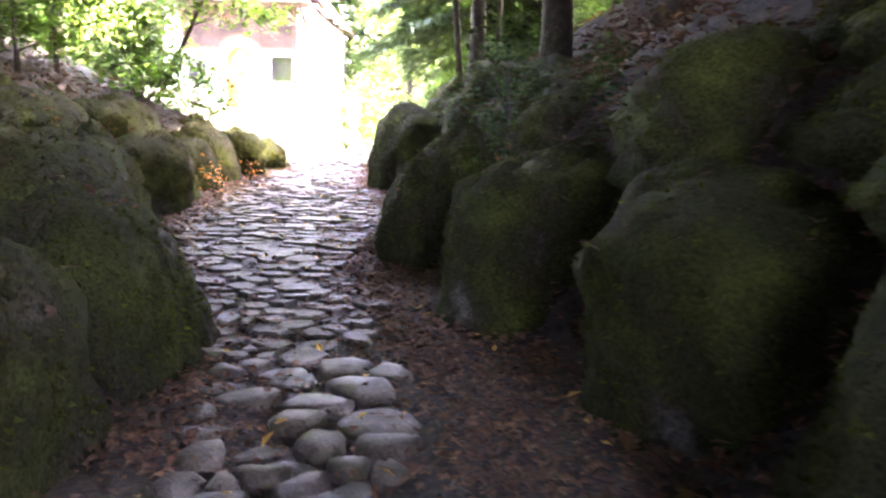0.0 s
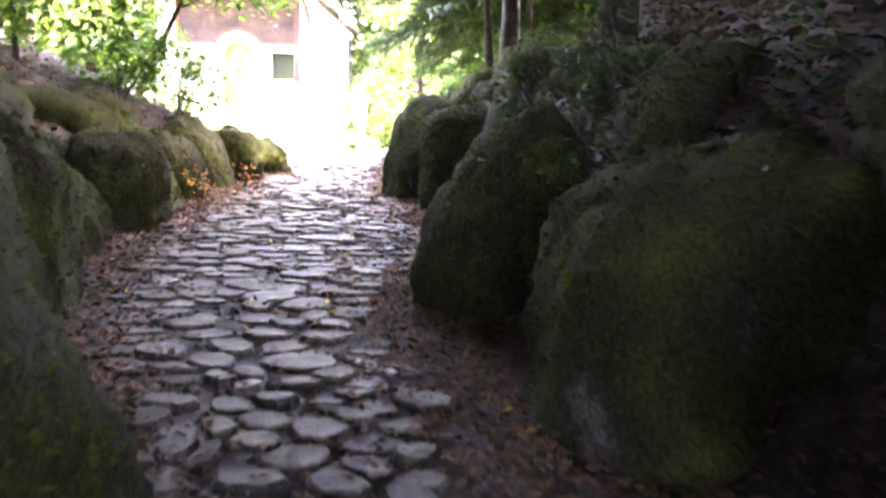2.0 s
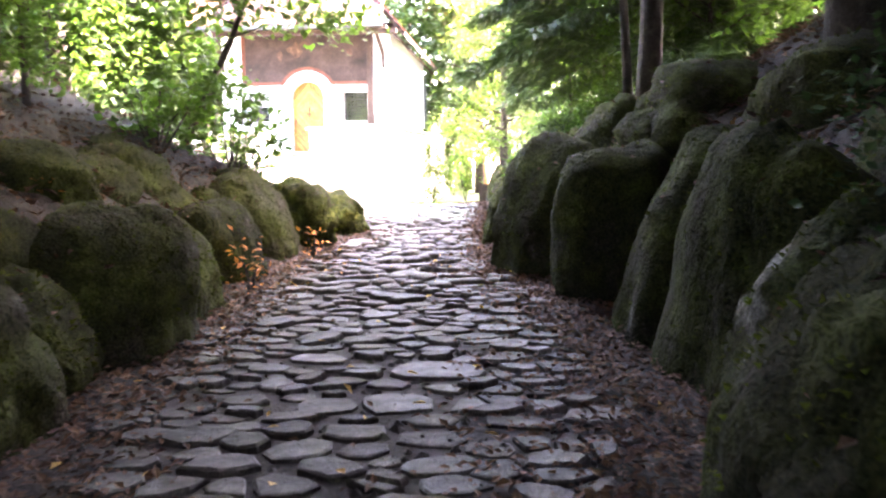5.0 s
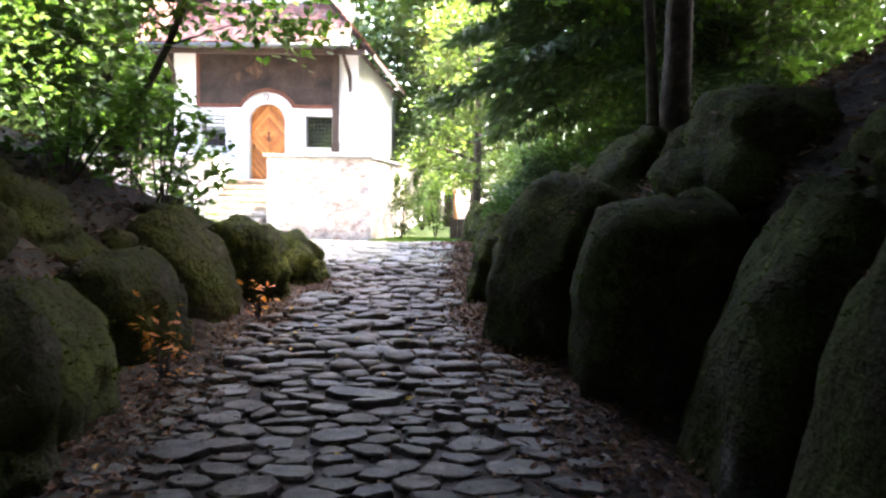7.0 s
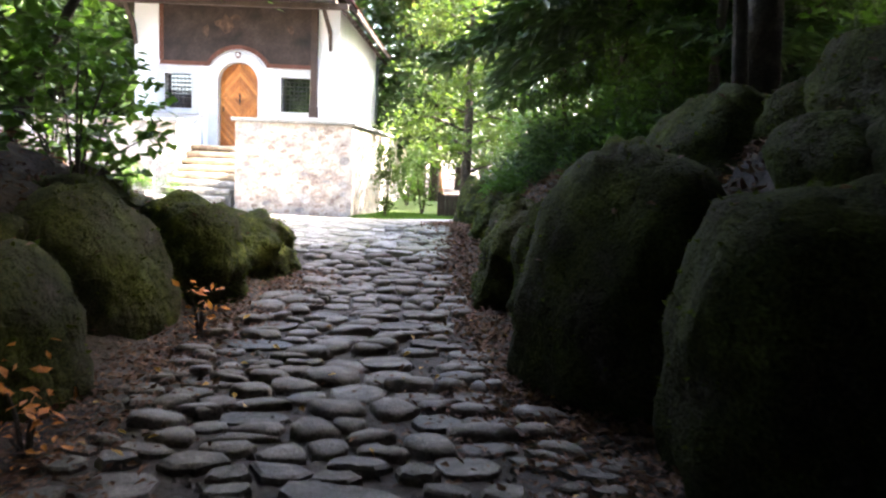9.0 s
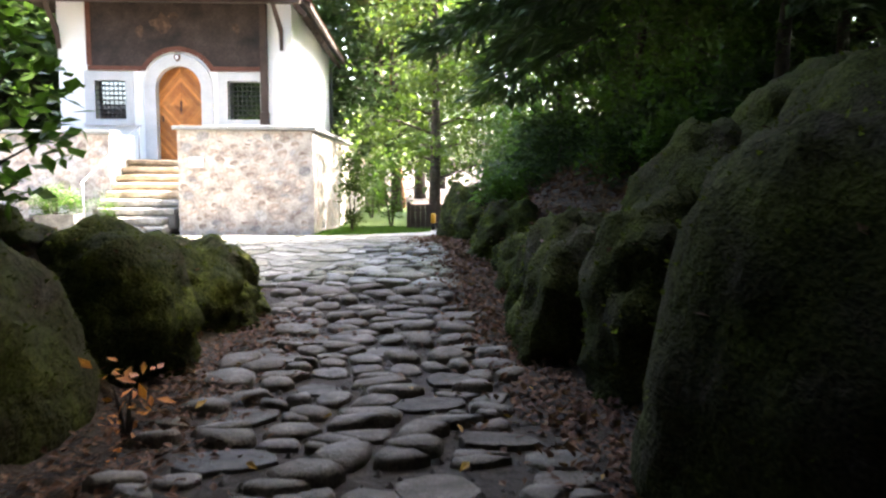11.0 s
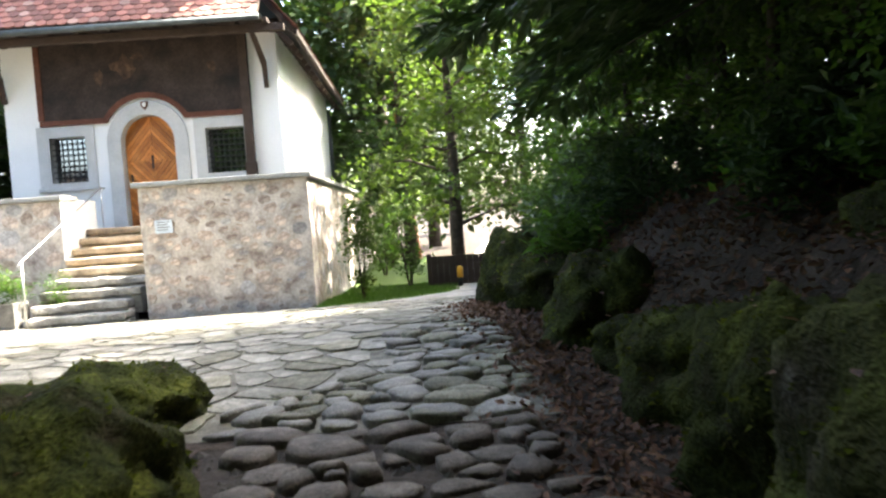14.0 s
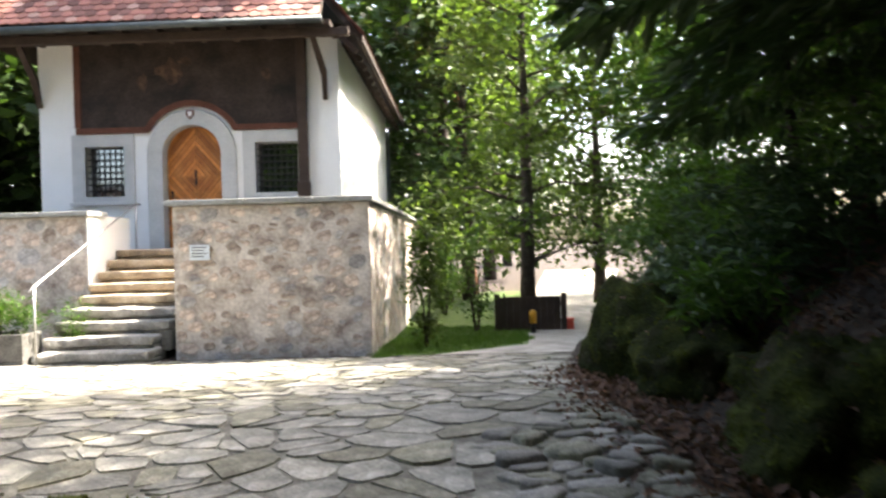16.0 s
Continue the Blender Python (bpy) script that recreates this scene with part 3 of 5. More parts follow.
def ring_solid(name, inner, outer, y0, y1, mat, parent=None):
    """The band between two open outlines with as many points, extruded."""
    n = len(inner)
    vs = [(x, y, z) for y in (y0, y1) for line in (inner, outer) for x, z in line]
    fs = []
    for k in range(n - 1):
        i0, o0, i1, o1 = k, n + k, 2 * n + k, 3 * n + k
        fs += [(i0, i0 + 1, o0 + 1, o0), (i1, o1, o1 + 1, i1 + 1), (i0, i1, i1 + 1, i0 + 1), (o0, o0 + 1, o1 + 1, o1)]
    fs += [(0, n, 3 * n, 2 * n), (n - 1, 3 * n - 1, 4 * n - 1, 2 * n - 1)]
    ob = mesh_object(name, vs, fs, mat, parent)
    bm = bmesh.new()
    bm.from_mesh(ob.data)
    bmesh.ops.recalc_face_normals(bm, faces=bm.faces)
    bm.to_mesh(ob.data)
    bm.free()
    return ob


FRONT, SILL = 30.5, 1.44
wall_front = tagged(box("wall_front", (-6.62, 26.5, -0.4), (-3.97, 26.95, 2.0), MAT["mortar"], bevel=0.03), "rubble stone terrace wall bound with pinkish lime mortar", "wall", kind="structure")
wall_side = tagged(box("wall_side", (-4.42, 26.955, -0.4), (-3.975, 46, 2.0), MAT["mortar"], bevel=0.03), "long rubble stone terrace wall dappled with sunlight", "wall", kind="structure")
wall_left = tagged(box("wall_left", (-15.5, 27.8, -0.4), (-8.4, 29.3, 1.96), MAT["mortar"], bevel=0.03), "rubble stone terrace wall beside the steps", "wall", kind="structure")
# thin white sheet; sunlight on this side of the wall put into the colour
cheek = tagged(box("wall_cheek", (-8.398, 27.79, -0.3), (-8.37, 29.3, 1.975), MAT["plaster"], bevel=0.004), "white side of the stone wall, sunlight put into its colour", "wall", kind="structure")
terrace = tagged(box("terrace_floor", (-15.5, 29.31, -0.4), (-4.43, 30.49, SILL - 0.01), MAT["slab"], bevel=0.01), "worn stone terrace floor before the chapel door", "floor", kind="structure")
tagged(box("terrace_fill", (-6.6, 26.96, -0.4), (-4.43, 29.3, SILL - 0.02), MAT["slab"], bevel=0.01), "stone terrace floor behind the low wall", "floor", kind="structure")


def coping(x0, x1, y0, y1, z, along):
    """Flat grey coping slabs laid end to end on a wall."""
    cap = tagged(new("coping"), "flat weathered grey coping slabs on the stone wall", "coping", kind="structure")
    rng = random.Random(int(abs(x0) * 10 + y0))
    a, b = (x0, x1) if along == "x" else (y0, y1)
    while a < b - 0.2:
        e = min(b, a + rng.uniform(0.75, 1.1))
        if b - e < 0.35:
            e = b
        lo, hi = ((a + 0.004, y0, z), (e - 0.004, y1, z + 0.075)) if along == "x" else ((x0, a + 0.004, z), (x1, e - 0.004, z + 0.075))
        box("coping_slab", lo, hi, MAT["capstone"], cap, 0.015)
        a = e


coping(-6.7, -3.9, 26.42, 27.03, 2.003, "x")
coping(-4.5, -3.9, 27.035, 46, 2.003, "y")
coping(-15.5, -8.33, 27.72, 28.4, 1.963, "x")

# steps: rough grey blocks below, ochre slabs above
MAT["step"] = material("step", [(0.15, 0.14, 0.125), (0.25, 0.235, 0.21), (0.36, 0.34, 0.3)], 4, 0.85, 0.7, 40, vary=0.25, fine_mix=0.35)
MAT["ochre_step"] = material("ochre_step", [(0.17, 0.13, 0.09), (0.29, 0.23, 0.16), (0.4, 0.33, 0.245)], 4, 0.85, 0.6, 40, vary=0.2, fine_mix=0.3)
for k in range(9):
    rng = random.Random(70 + k)
    y0 = 26.1 + 0.32 * k + rng.uniform(-0.03, 0.03)
    top = -0.055 + (SILL + 0.055) * (k + 1) / 9
    bm = bmesh.new()
    left, right = -8.36 - (0.03 * rng.random() if k < 5 else 0), -6.64 if k > 2 else -6.9 + 0.12 * rng.random()
    box_into(bm, (left, y0 + 0.05, top - 0.4), (right, y0 + 0.5, top - 0.125), 0.02)
    box_into(bm, (left, y0, top - 0.12), (right, y0 + 0.52, top), 0.035)
    bmesh.ops.subdivide_edges(bm, edges=[e for e in bm.edges if abs(e.verts[0].co.x - e.verts[1].co.x) > 1], cuts=18)
    rough_ = 1.6 if k < 4 else 0.8
    for v in bm.verts:
        d = noise.noise_vector(v.co * 2.7 + Vector((3 * k, 0, 0))) + 0.5 * noise.noise_vector(v.co * 9 + Vector((k, 5, 0)))
        v.co += Vector((0, 0.03 * d.y, 0.016 * d.z)) * rough_
    ob = bm_object("step", bm, MAT["step"] if k < 4 else MAT["ochre_step"])
    tagged(ob, "worn irregular stone step leading up to the chapel", "step", "steps up to the chapel", kind="structure")

# handrail
rail = tagged(new("handrail"), "slim pale steel handrail beside the stone steps", "handrail")
rail.location = (-8.3, 26.1, -0.06)
bm = bmesh.new()
tube_into(bm, [(0, 0, 0), (0, 0, 1.04)], [0.017, 0.017])
bm_object("post", bm, MAT["steel"], rail, True)
bm = bmesh.new()
tube_into(bm, [(0.02, 3.25, 1.5), (0.02, 3.25, 2.26)], [0.016, 0.016])
bm_object("post", bm, MAT["steel"], rail, True)
bm = bmesh.new()
tube_into(bm, [(0, -0.12, 0.98), (0, 0, 1.05), (0.02, 3.25, 2.27), (0.02, 3.45, 2.28)], [0.017] * 4)
bm_object("grip", bm, MAT["steel"], rail, True)

# information plate on the wall
plate = tagged(box("plaque", (-6.38, 26.455, 1.27), (-6.11, 26.475, 1.475), material("plate", [(0.6, 0.66, 0.72), (0.72, 0.76, 0.8)], 5, 0.3, 0, 40, fine_mix=0.05), None, 0.004), "small pale blue information plate on the stone wall", "plaque")
for k in range(4):
    box("text_line", (-6.35, 26.449, 1.435 - 0.04 * k), (-6.15 - 0.03 * (k % 2), 26.4535, 1.448 - 0.04 * k), MAT["zinc"], plate, 0.001)

# chapel
chapel = tagged(new("chapel"), "small white chapel with painted porch panel, darkened for eave shade, and red tiled roof", "chapel")
chapel.location = (-7.71, FRONT, 0)
GO = Matrix.Translation((7.71, -FRONT, 0))


def of_chapel(ob, parent=None):
    ob.parent = parent or chapel
    ob.matrix_basis = GO if ob.parent == chapel else Matrix.Identity(4)
    return ob


xs = [-10.5, -9.66, -8.93, -8.24, -7.08, -6.49, -5.7, -4.92]
zs = [-0.3, 1.44, 2.43, 3.36, 3.75, 5.3]
wall = of_chapel(grid_wall("wall", xs, zs, [(-9.66, -8.93, 2.43, 3.36), (-6.49, -5.7, 2.43, 3.36), (-8.24, -7.08, 1.44, 3.75)], FRONT, FRONT + 0.4, MAT["plaster"]))
of_chapel(outline_solid("gable", [(-10.5, 5.305), (-4.92, 5.305), (-7.71, 8.6)], FRONT + 0.002, FRONT + 0.4, MAT["plaster"]))
for a, b in (((-5.32, FRONT + 0.405, -0.3), (-4.922, 39.9, 5.25)), ((-10.498, FRONT + 0.405, -0.3), (-10.1, 39.9, 5.25)), ((-10.09, 39.5, -0.3), (-5.33, 39.9, 5.25))):
    of_chapel(box("wall", a, b, MAT["plaster"], None, 0.01))
of_chapel(box("floor_slab", (-10.09, 30.91, 1.3), (-5.33, 39.49, 1.44), MAT["slab"], None, 0.01))

CX, CZ = -7.66, 3.17


def arch(r, foot, n=18):
    return [(CX - r, foot)] + [(CX - r * math.cos(math.pi * k / n), CZ + r * math.sin(math.pi * k / n)) for k in range(n + 1)] + [(CX + r, foot)]


of_chapel(ring_solid("door_surround", arch(0.545, SILL), arch(0.82, SILL), FRONT - 0.07, FRONT + 0.3, MAT["surround"]))
# arched porch panel with timber frame, dark brown with eave shade in its colour
n_arc = 18
panel_in = [(-9.75, 3.62)] + [(CX - 0.93 * math.cos(a), CZ + 0.93 * math.sin(a)) for a in [math.asin(0.45 / 0.93) + (math.pi - 2 * math.asin(0.45 / 0.93)) * k / n_arc for k in range(n_arc + 1)]] + [(-5.68, 3.62)]
panel_out = [(-9.75, 5.32)] + [(p[0], 5.32) for p in panel_in[1:-1]] + [(-5.68, 5.32)]
of_chapel(ring_solid("mural_panel", panel_in, panel_out, FRONT - 0.03, FRONT - 0.003, MAT["mural"]))
MAT["rust_wood"] = material("rust_wood", [(0.07, 0.025, 0.015), (0.13, 0.05, 0.03)], 4, 0.8, 0.3, 50)
trim_out = [(-9.8, 3.7)] + [(CX - 1.0 * math.cos(a), CZ + 1.0 * math.sin(a)) for a in [math.asin(0.53) + (math.pi - 2 * math.asin(0.53)) * k / n_arc for k in range(n_arc + 1)]] + [(-5.68, 3.7)]
trim_in = [(-9.8, 3.59)] + [(CX - 0.885 * math.cos(a), CZ + 0.885 * math.sin(a)) for a in [math.asin(0.42 / 0.885) + (math.pi - 2 * math.asin(0.42 / 0.885)) * k / n_arc for k in range(n_arc + 1)]] + [(-5.68, 3.59)]
of_chapel(ring_solid("panel_trim", trim_in, trim_out, FRONT - 0.06, FRONT - 0.032, MAT["rust_wood"]))
of_chapel(box("panel_stile", (-9.82, FRONT - 0.06, 3.71), (-9.7, FRONT - 0.005, 5.32), MAT["rust_wood"], None, 0.008))
MAT["old_paint"] = material("old_paint", [(0.022, 0.014, 0.011), (0.06, 0.034, 0.022), (0.12, 0.07, 0.042)], 7, 0.8, 0.1, 40)
for cx, cz, w_, h_, sd in ((-8.0, 4.72, 0.34, 0.3, 3), (-8.55, 4.5, 0.12, 0.22, 5), (-6.25, 4.62, 0.16, 0.2, 8), (-7.75, 4.9, 0.2, 0.12, 9)):
    rng = random.Random(sd)
    of_chapel(outline_solid("faded_figure", [(cx + w_ * rng.uniform(0.35, 1) * math.cos(2 * math.pi * k / 11), cz + h_ * rng.uniform(0.35, 1) * math.sin(2 * math.pi * k / 11)) for k in range(11)], FRONT - 0.034, FRONT - 0.0305, MAT["old_paint"]))
# shield over the arch
of_chapel(outline_solid("shield", [(CX - 0.07, 3.98), (CX - 0.07, 3.88), (CX, 3.8), (CX + 0.07, 3.88), (CX + 0.07, 3.98)], FRONT - 0.1, FRONT - 0.072, MAT["rust_wood"], bevel=0.01))
of_chapel(outline_solid("shield_cross", [(CX - 0.035, 3.95), (CX - 0.035, 3.89), (CX, 3.85), (CX + 0.035, 3.89), (CX + 0.035, 3.95)], FRONT - 0.106, FRONT - 0.101, MAT["plaster"]))

# door of boards in nested diamonds
door = of_chapel(outline_solid("door", arch(0.543, SILL + 0.01), FRONT + 0.2, FRONT + 0.25, MAT["rust_wood"]))
tagged(door, "closed orange oak door with boards in nested diamonds")
leaf = [(x - CX, z) for x, z in arch(0.535, SILL + 0.02)]
dz = 2.78
for k in range(18):
    a, b = 0.1 * k + 0.006, 0.1 * (k + 1) - 0.006
    for sx in (1, -1):
        for sz in (1, -1):
            q = [(sx * 0.003, dz + sz * a * 1.15), (sx * a, dz), (sx * b, dz), (sx * 0.003, dz + sz * b * 1.15)]
            if k == 0:
                q = [(0, dz), (sx * b, dz), (0, dz + sz * b * 1.15)]
            mid = (0, 2.6)
            for i, p in enumerate(leaf):
                p2 = leaf[(i + 1) % len(leaf)]
                nrm = (p2[1] - p[1], -(p2[0] - p[0]))
                if nrm[0] * (mid[0] - p[0]) + nrm[1] * (mid[1] - p[1]) > 0:
                    nrm = (-nrm[0], -nrm[1])
                if q:
                    q = cut(q, p, nrm)
            if q and len(q) > 2:
                area = abs(sum(q[i][0] * q[(i + 1) % len(q)][1] - q[(i + 1) % len(q)][0] * q[i][1] for i in range(len(q)))) / 2
                if area > 0.0005:
                    of_chapel(outline_solid("board", [(CX + x, z) for x, z in q], FRONT + 0.176 - 0.004 * (k % 2), FRONT + 0.199, MAT["oak"], bevel=0.004), door)
of_chapel(box("lock", (CX - 0.02, FRONT + 0.14, 2.62), (CX + 0.02, FRONT + 0.17, 2.9), MAT["iron"], None, 0.008), door)
of_chapel(box("handle", (CX - 0.46, FRONT + 0.13, 2.38), (CX - 0.43, FRONT + 0.17, 2.52), MAT["iron"], None, 0.006), door)
of_chapel(box("threshold", (-8.26, FRONT - 0.1, SILL - 0.02), (-7.06, FRONT + 0.3, SILL + 0.012), MAT["step"], None, 0.01))

# barred windows
glass = bpy.data.materials.new("window_glass")
glass.use_nodes = True
gb = glass.node_tree.nodes["Principled BSDF"]
gb.inputs["Base Color"].default_value, gb.inputs["Roughness"].default_value = (0.012, 0.014, 0.016, 1), 0.06
gb.inputs["Specular IOR Level"].default_value, gb.inputs["IOR"].default_value = 1.0, 2.0
gw = glass.node_tree.nodes.new("ShaderNodeTexNoise")
gw.inputs["Scale"].default_value = 9
gbm = glass.node_tree.nodes.new("ShaderNodeBump")
gbm.inputs["Strength"].default_value = 0.25
glass.node_tree.links.new(gw.outputs[0], gbm.inputs["Height"])
glass.node_tree.links.new(gbm.outputs[0], gb.inputs["Normal"])
for x0, x1, sx0, sx1 in ((-9.66, -8.93, -9.9, -8.74), (-6.49, -5.7, -6.72, -5.52)):
    win = of_chapel(ring_solid("window", [(x0, 2.43), (x0, 3.36), (x1, 3.36), (x1, 2.43), (x0, 2.43)], [(sx0, 2.34), (sx0, 3.58), (sx1, 3.58), (sx1, 2.34), (sx0, 2.34)], FRONT - 0.035, FRONT + 0.1, MAT["surround"]))
    tagged(win, "small barred window in a grey stone surround")
    of_chapel(box("pane", (x0 + 0.003, FRONT + 0.22, 2.433), (x1 - 0.003, FRONT + 0.23, 3.357), glass, None, 0.0), win)
    bm = bmesh.new()
    for k in range(1, 7):
        xx = x0 + (x1 - x0) * k / 7
        tube_into(bm, [(xx, FRONT + 0.08, 2.434), (xx, FRONT + 0.08, 3.356)], [0.011, 0.011], 6)
    for k in range(1, 8):
        zz = 2.43 + 0.93 * k / 8
        tube_into(bm, [(x0 + 0.003, FRONT + 0.095, zz), (x1 - 0.003, FRONT + 0.095, zz)], [0.011, 0.011], 6)
    of_chapel(bm_object("bars", bm, MAT["iron"]), win)
    of_chapel(box("sill", (sx0 - 0.03, FRONT - 0.09, 2.27), (min(sx1 + 0.03, -5.69), FRONT - 0.037, 2.337), MAT["surround"], None, 0.01), win)

# post, brackets, eaves
bm = bmesh.new()
box_into(bm, (-5.665, FRONT - 0.2, 2.6), (-5.49, FRONT - 0.04, 5.25), 0.015)
box_into(bm, (-5.69, FRONT - 0.23, 2.3), (-5.465, FRONT - 0.036, 2.6), 0.02)
of_chapel(bm_object("post", bm, MAT["timber"]))
of_chapel(box("post_base", (-5.7, FRONT - 0.25, SILL - 0.02), (-5.45, FRONT - 0.036, 2.3), MAT["surround"], None, 0.02))
for x, lean in ((-5.06, 0.1), (-10.35, 0.0)):
    bm = bmesh.new()
    tube_into(bm, [(x - 0.1, FRONT - 0.05, 4.1), (x - 0.08, FRONT - 0.25, 4.55), (x - 0.1 - lean, FRONT - 0.75, 5.12)], [0.06, 0.085, 0.07], 4)
    of_chapel(bm_object("bracket", bm, MAT["timber"]))
bm = bmesh.new()
box_into(bm, (-11.1, 29.62, 5.06), (-4.6, 29.78, 5.2), 0.01)
box_into(bm, (-11.1, FRONT - 0.04, 5.33), (-4.6, FRONT - 0.003, 5.5), 0.01)
for k in range(11):
    x = -11.0 + k * 0.6
    box_into(bm, (x, 29.5, 5.205), (x + 0.1, FRONT - 0.05, 5.3), 0.006)
of_chapel(bm_object("eaves_beam", bm, MAT["timber"]))
of_chapel(box("soffit", (-11.15, 29.45, 5.31), (-5.06, FRONT - 0.045, 5.325), MAT["timber"], None, 0.0))
bm = bmesh.new()
tube_into(bm, [(-11.2, 29.36, 5.23), (-5.02, 29.36, 5.27)], [0.065, 0.065], 10)
of_chapel(bm_object("gutter", bm, MAT["zinc"], None, True))
bm = bmesh.new()
tube_into(bm, [(-4.5, 40.0, 5.1), (-4.86, 39.95, 4.8), (-4.86, 39.95, 0.2)], [0.05, 0.05, 0.05], 8)
of_chapel(bm_object("downpipe", bm, MAT["zinc"], None, True))


def slope(name, corners, mat, thick):
    """A slab from four corners, thick downwards."""
    vs = [Vector(c) for c in corners]
    nrm = (vs[1] - vs[0]).cross(vs[3] - vs[0]).normalized()
    if nrm.z < 0:
        nrm = -nrm
    vs += [v - nrm * thick for v in vs]
    return mesh_object(name, vs, [(0, 1, 2, 3), (7, 6, 5, 4), (0, 4, 5, 1), (1, 5, 6, 2), (2, 6, 7, 3), (3, 7, 4, 0)], mat)


roof = of_chapel(slope("roof", [(-11.2, 29.4, 5.3), (-5.05, 29.4, 5.3), (-5.05, FRONT, 6.62), (-11.2, FRONT, 6.62)], MAT["timber"], 0.06))
tagged(roof, "steep roof slope of old red plain tiles")
for sgn in (1, -1):
    e, r = -7.71 + sgn * 3.29, -7.71
    of_chapel(slope("main_roof", [(e, 29.95, 5.14), (e, 40.4, 5.14), (r, 40.4, 9.06), (r, 29.95, 9.06)], MAT["timber"], 0.1))
bm = bmesh.new()
for k in range(15):
    y = 30.1 + 0.72 * k
    box_into(bm, (-4.93, y, 5.0), (-4.46, y + 0.11, 5.1), 0.006, Matrix.Rotation(radians(45), 4, "Y"))
box_into(bm, (-4.45, 29.95, 5.03), (-4.39, 40.4, 5.16), 0.005)
of_chapel(bm_object("rafter_ends", bm, MAT["timber"]))


# ---- loose things on the forecourt ----
MAT["grey_trough"] = material("grey_trough", [(0.06, 0.057, 0.052), (0.11, 0.105, 0.097), (0.17, 0.16, 0.15)], 5.0, 0.9, 0.5, 40)
planter = tagged(new("planter"), "grey stone planter trough with a bushy green shrub", "planter")
planter.location = (-8.95, 26.45, -0.06)
bm = bmesh.new()
box_into(bm, (-0.42, -0.25, 0), (0.42, 0.25, 0.06), 0.02)
for lo, hi in (((-0.42, -0.25, 0.06), (0.42, -0.19, 0.42)), ((-0.42, 0.19, 0.06), (0.42, 0.25, 0.42)), ((-0.42, -0.19, 0.06), (-0.36, 0.19, 0.42)), ((0.36, -0.19, 0.06), (0.42, 0.19, 0.42))):
    box_into(bm, lo, hi, 0.008)
bm_object("trough", bm, MAT["grey_trough"], planter)
box("soil", (-0.358, -0.188, 0.07), (0.358, 0.188, 0.37), MAT["earth"], planter, 0.01)

gate = tagged(new("low_gate"), "low dark wooden gate at the end of the forecourt", "gate")
gate.location = (-1.47, 31.2, land(-1.47, 31.2) - 0.01)
bm = bmesh.new()
for k in range(9):
    box_into(bm, (-0.56 + 0.13 * k, -0.02, 0.02), (-0.434 + 0.13 * k, 0.02, 0.66), 0.004)
bm_object("slats", bm, MAT["timber"], gate)
bm = bmesh.new()
for z in (0.14, 0.48):
    box_into(bm, (-0.6, 0.022, z), (0.66, 0.06, z + 0.08), 0.006)
for x in (-0.66, 0.62):
    box_into(bm, (x, -0.05, 0), (x + 0.1, 0.05, 0.72), 0.01)
bm_object("frame", bm, MAT["timber"], gate)
MAT["yellow_paint"] = material("yellow_paint", [(0.6, 0.28, 0.02), (0.7, 0.36, 0.04)], 4, 0.5, 0, 30, fine_mix=0.1)
MAT["red_paint"] = material("red_paint", [(0.45, 0.05, 0.03), (0.55, 0.08, 0.05)], 4, 0.5, 0, 30, fine_mix=0.1)
post = tagged(new("marker_post"), "short yellow marker post with a dark foot", "bollard")
post.location = (-1.46, 30.5, land(-1.46, 30.5) - 0.01)
bm = bmesh.new()
tube_into(bm, [(0, 0, 0), (0, 0, 0.2)], [0.05, 0.05], 10)
bm_object("foot", bm, MAT["iron"], post, True)
bm = bmesh.new()
tube_into(bm, [(0, 0, 0.2), (0, 0, 0.4), (0, 0, 0.44)], [0.065, 0.065, 0.03], 10)
bm_object("cap", bm, MAT["yellow_paint"], post, True)
chest = tagged(new("red_box"), "small red box standing beyond the gate", "box")
chest.location = (-0.7, 31.3, land(-0.7, 31.3) - 0.01)
box("body", (-0.09, -0.08, 0), (0.09, 0.08, 0.2), MAT["red_paint"], chest, 0.01)
box("lid", (-0.1, -0.09, 0.2), (0.1, 0.09, 0.23), MAT["red_paint"], chest, 0.008)


# ---- foliage ----
def leaf_mesh(name, centres, spread_, per, size, width, mat, parent, seed, droop=0.0, axes=None, flat=0.5):
    """Many small folded leaves in clumps round the given centres."""
    rng = np.random.default_rng(seed)
    c = np.repeat(np.asarray(centres, float), per, axis=0)
    n = len(c)
    off = rng.normal(size=(n, 3)) * np.asarray(spread_)
    p = c + off
    if axes is not None:
        d = np.repeat(np.asarray(axes, float), per, axis=0) + rng.normal(size=(n, 3)) * 0.35
    else:
        d = rng.normal(size=(n, 3))
    d[:, 2] = d[:, 2] * flat - droop
    d /= np.linalg.norm(d, axis=1, keepdims=True) + 1e-9
    up = rng.normal(size=(n, 3)) * 0.45 + (0, 0, 1)
    s = np.cross(d, up)
    s /= np.linalg.norm(s, axis=1, keepdims=True) + 1e-9
    u = np.cross(s, d)
    L = size * rng.uniform(0.6, 1.25, (n, 1))
    W = L * width
    v = np.stack([p, p + d * L * 0.45 + s * W + u * L * 0.06, p + d * L, p + d * L * 0.45 - s * W + u * L * 0.06], 1).reshape(-1, 3)
    f = np.arange(n * 4).reshape(-1, 4)
    me = bpy.data.meshes.new(name)
    me.from_pydata(v.tolist(), [], f.tolist())
    me.materials.append(mat)
    ob = new(name, me)
    ob.parent = parent
    return ob


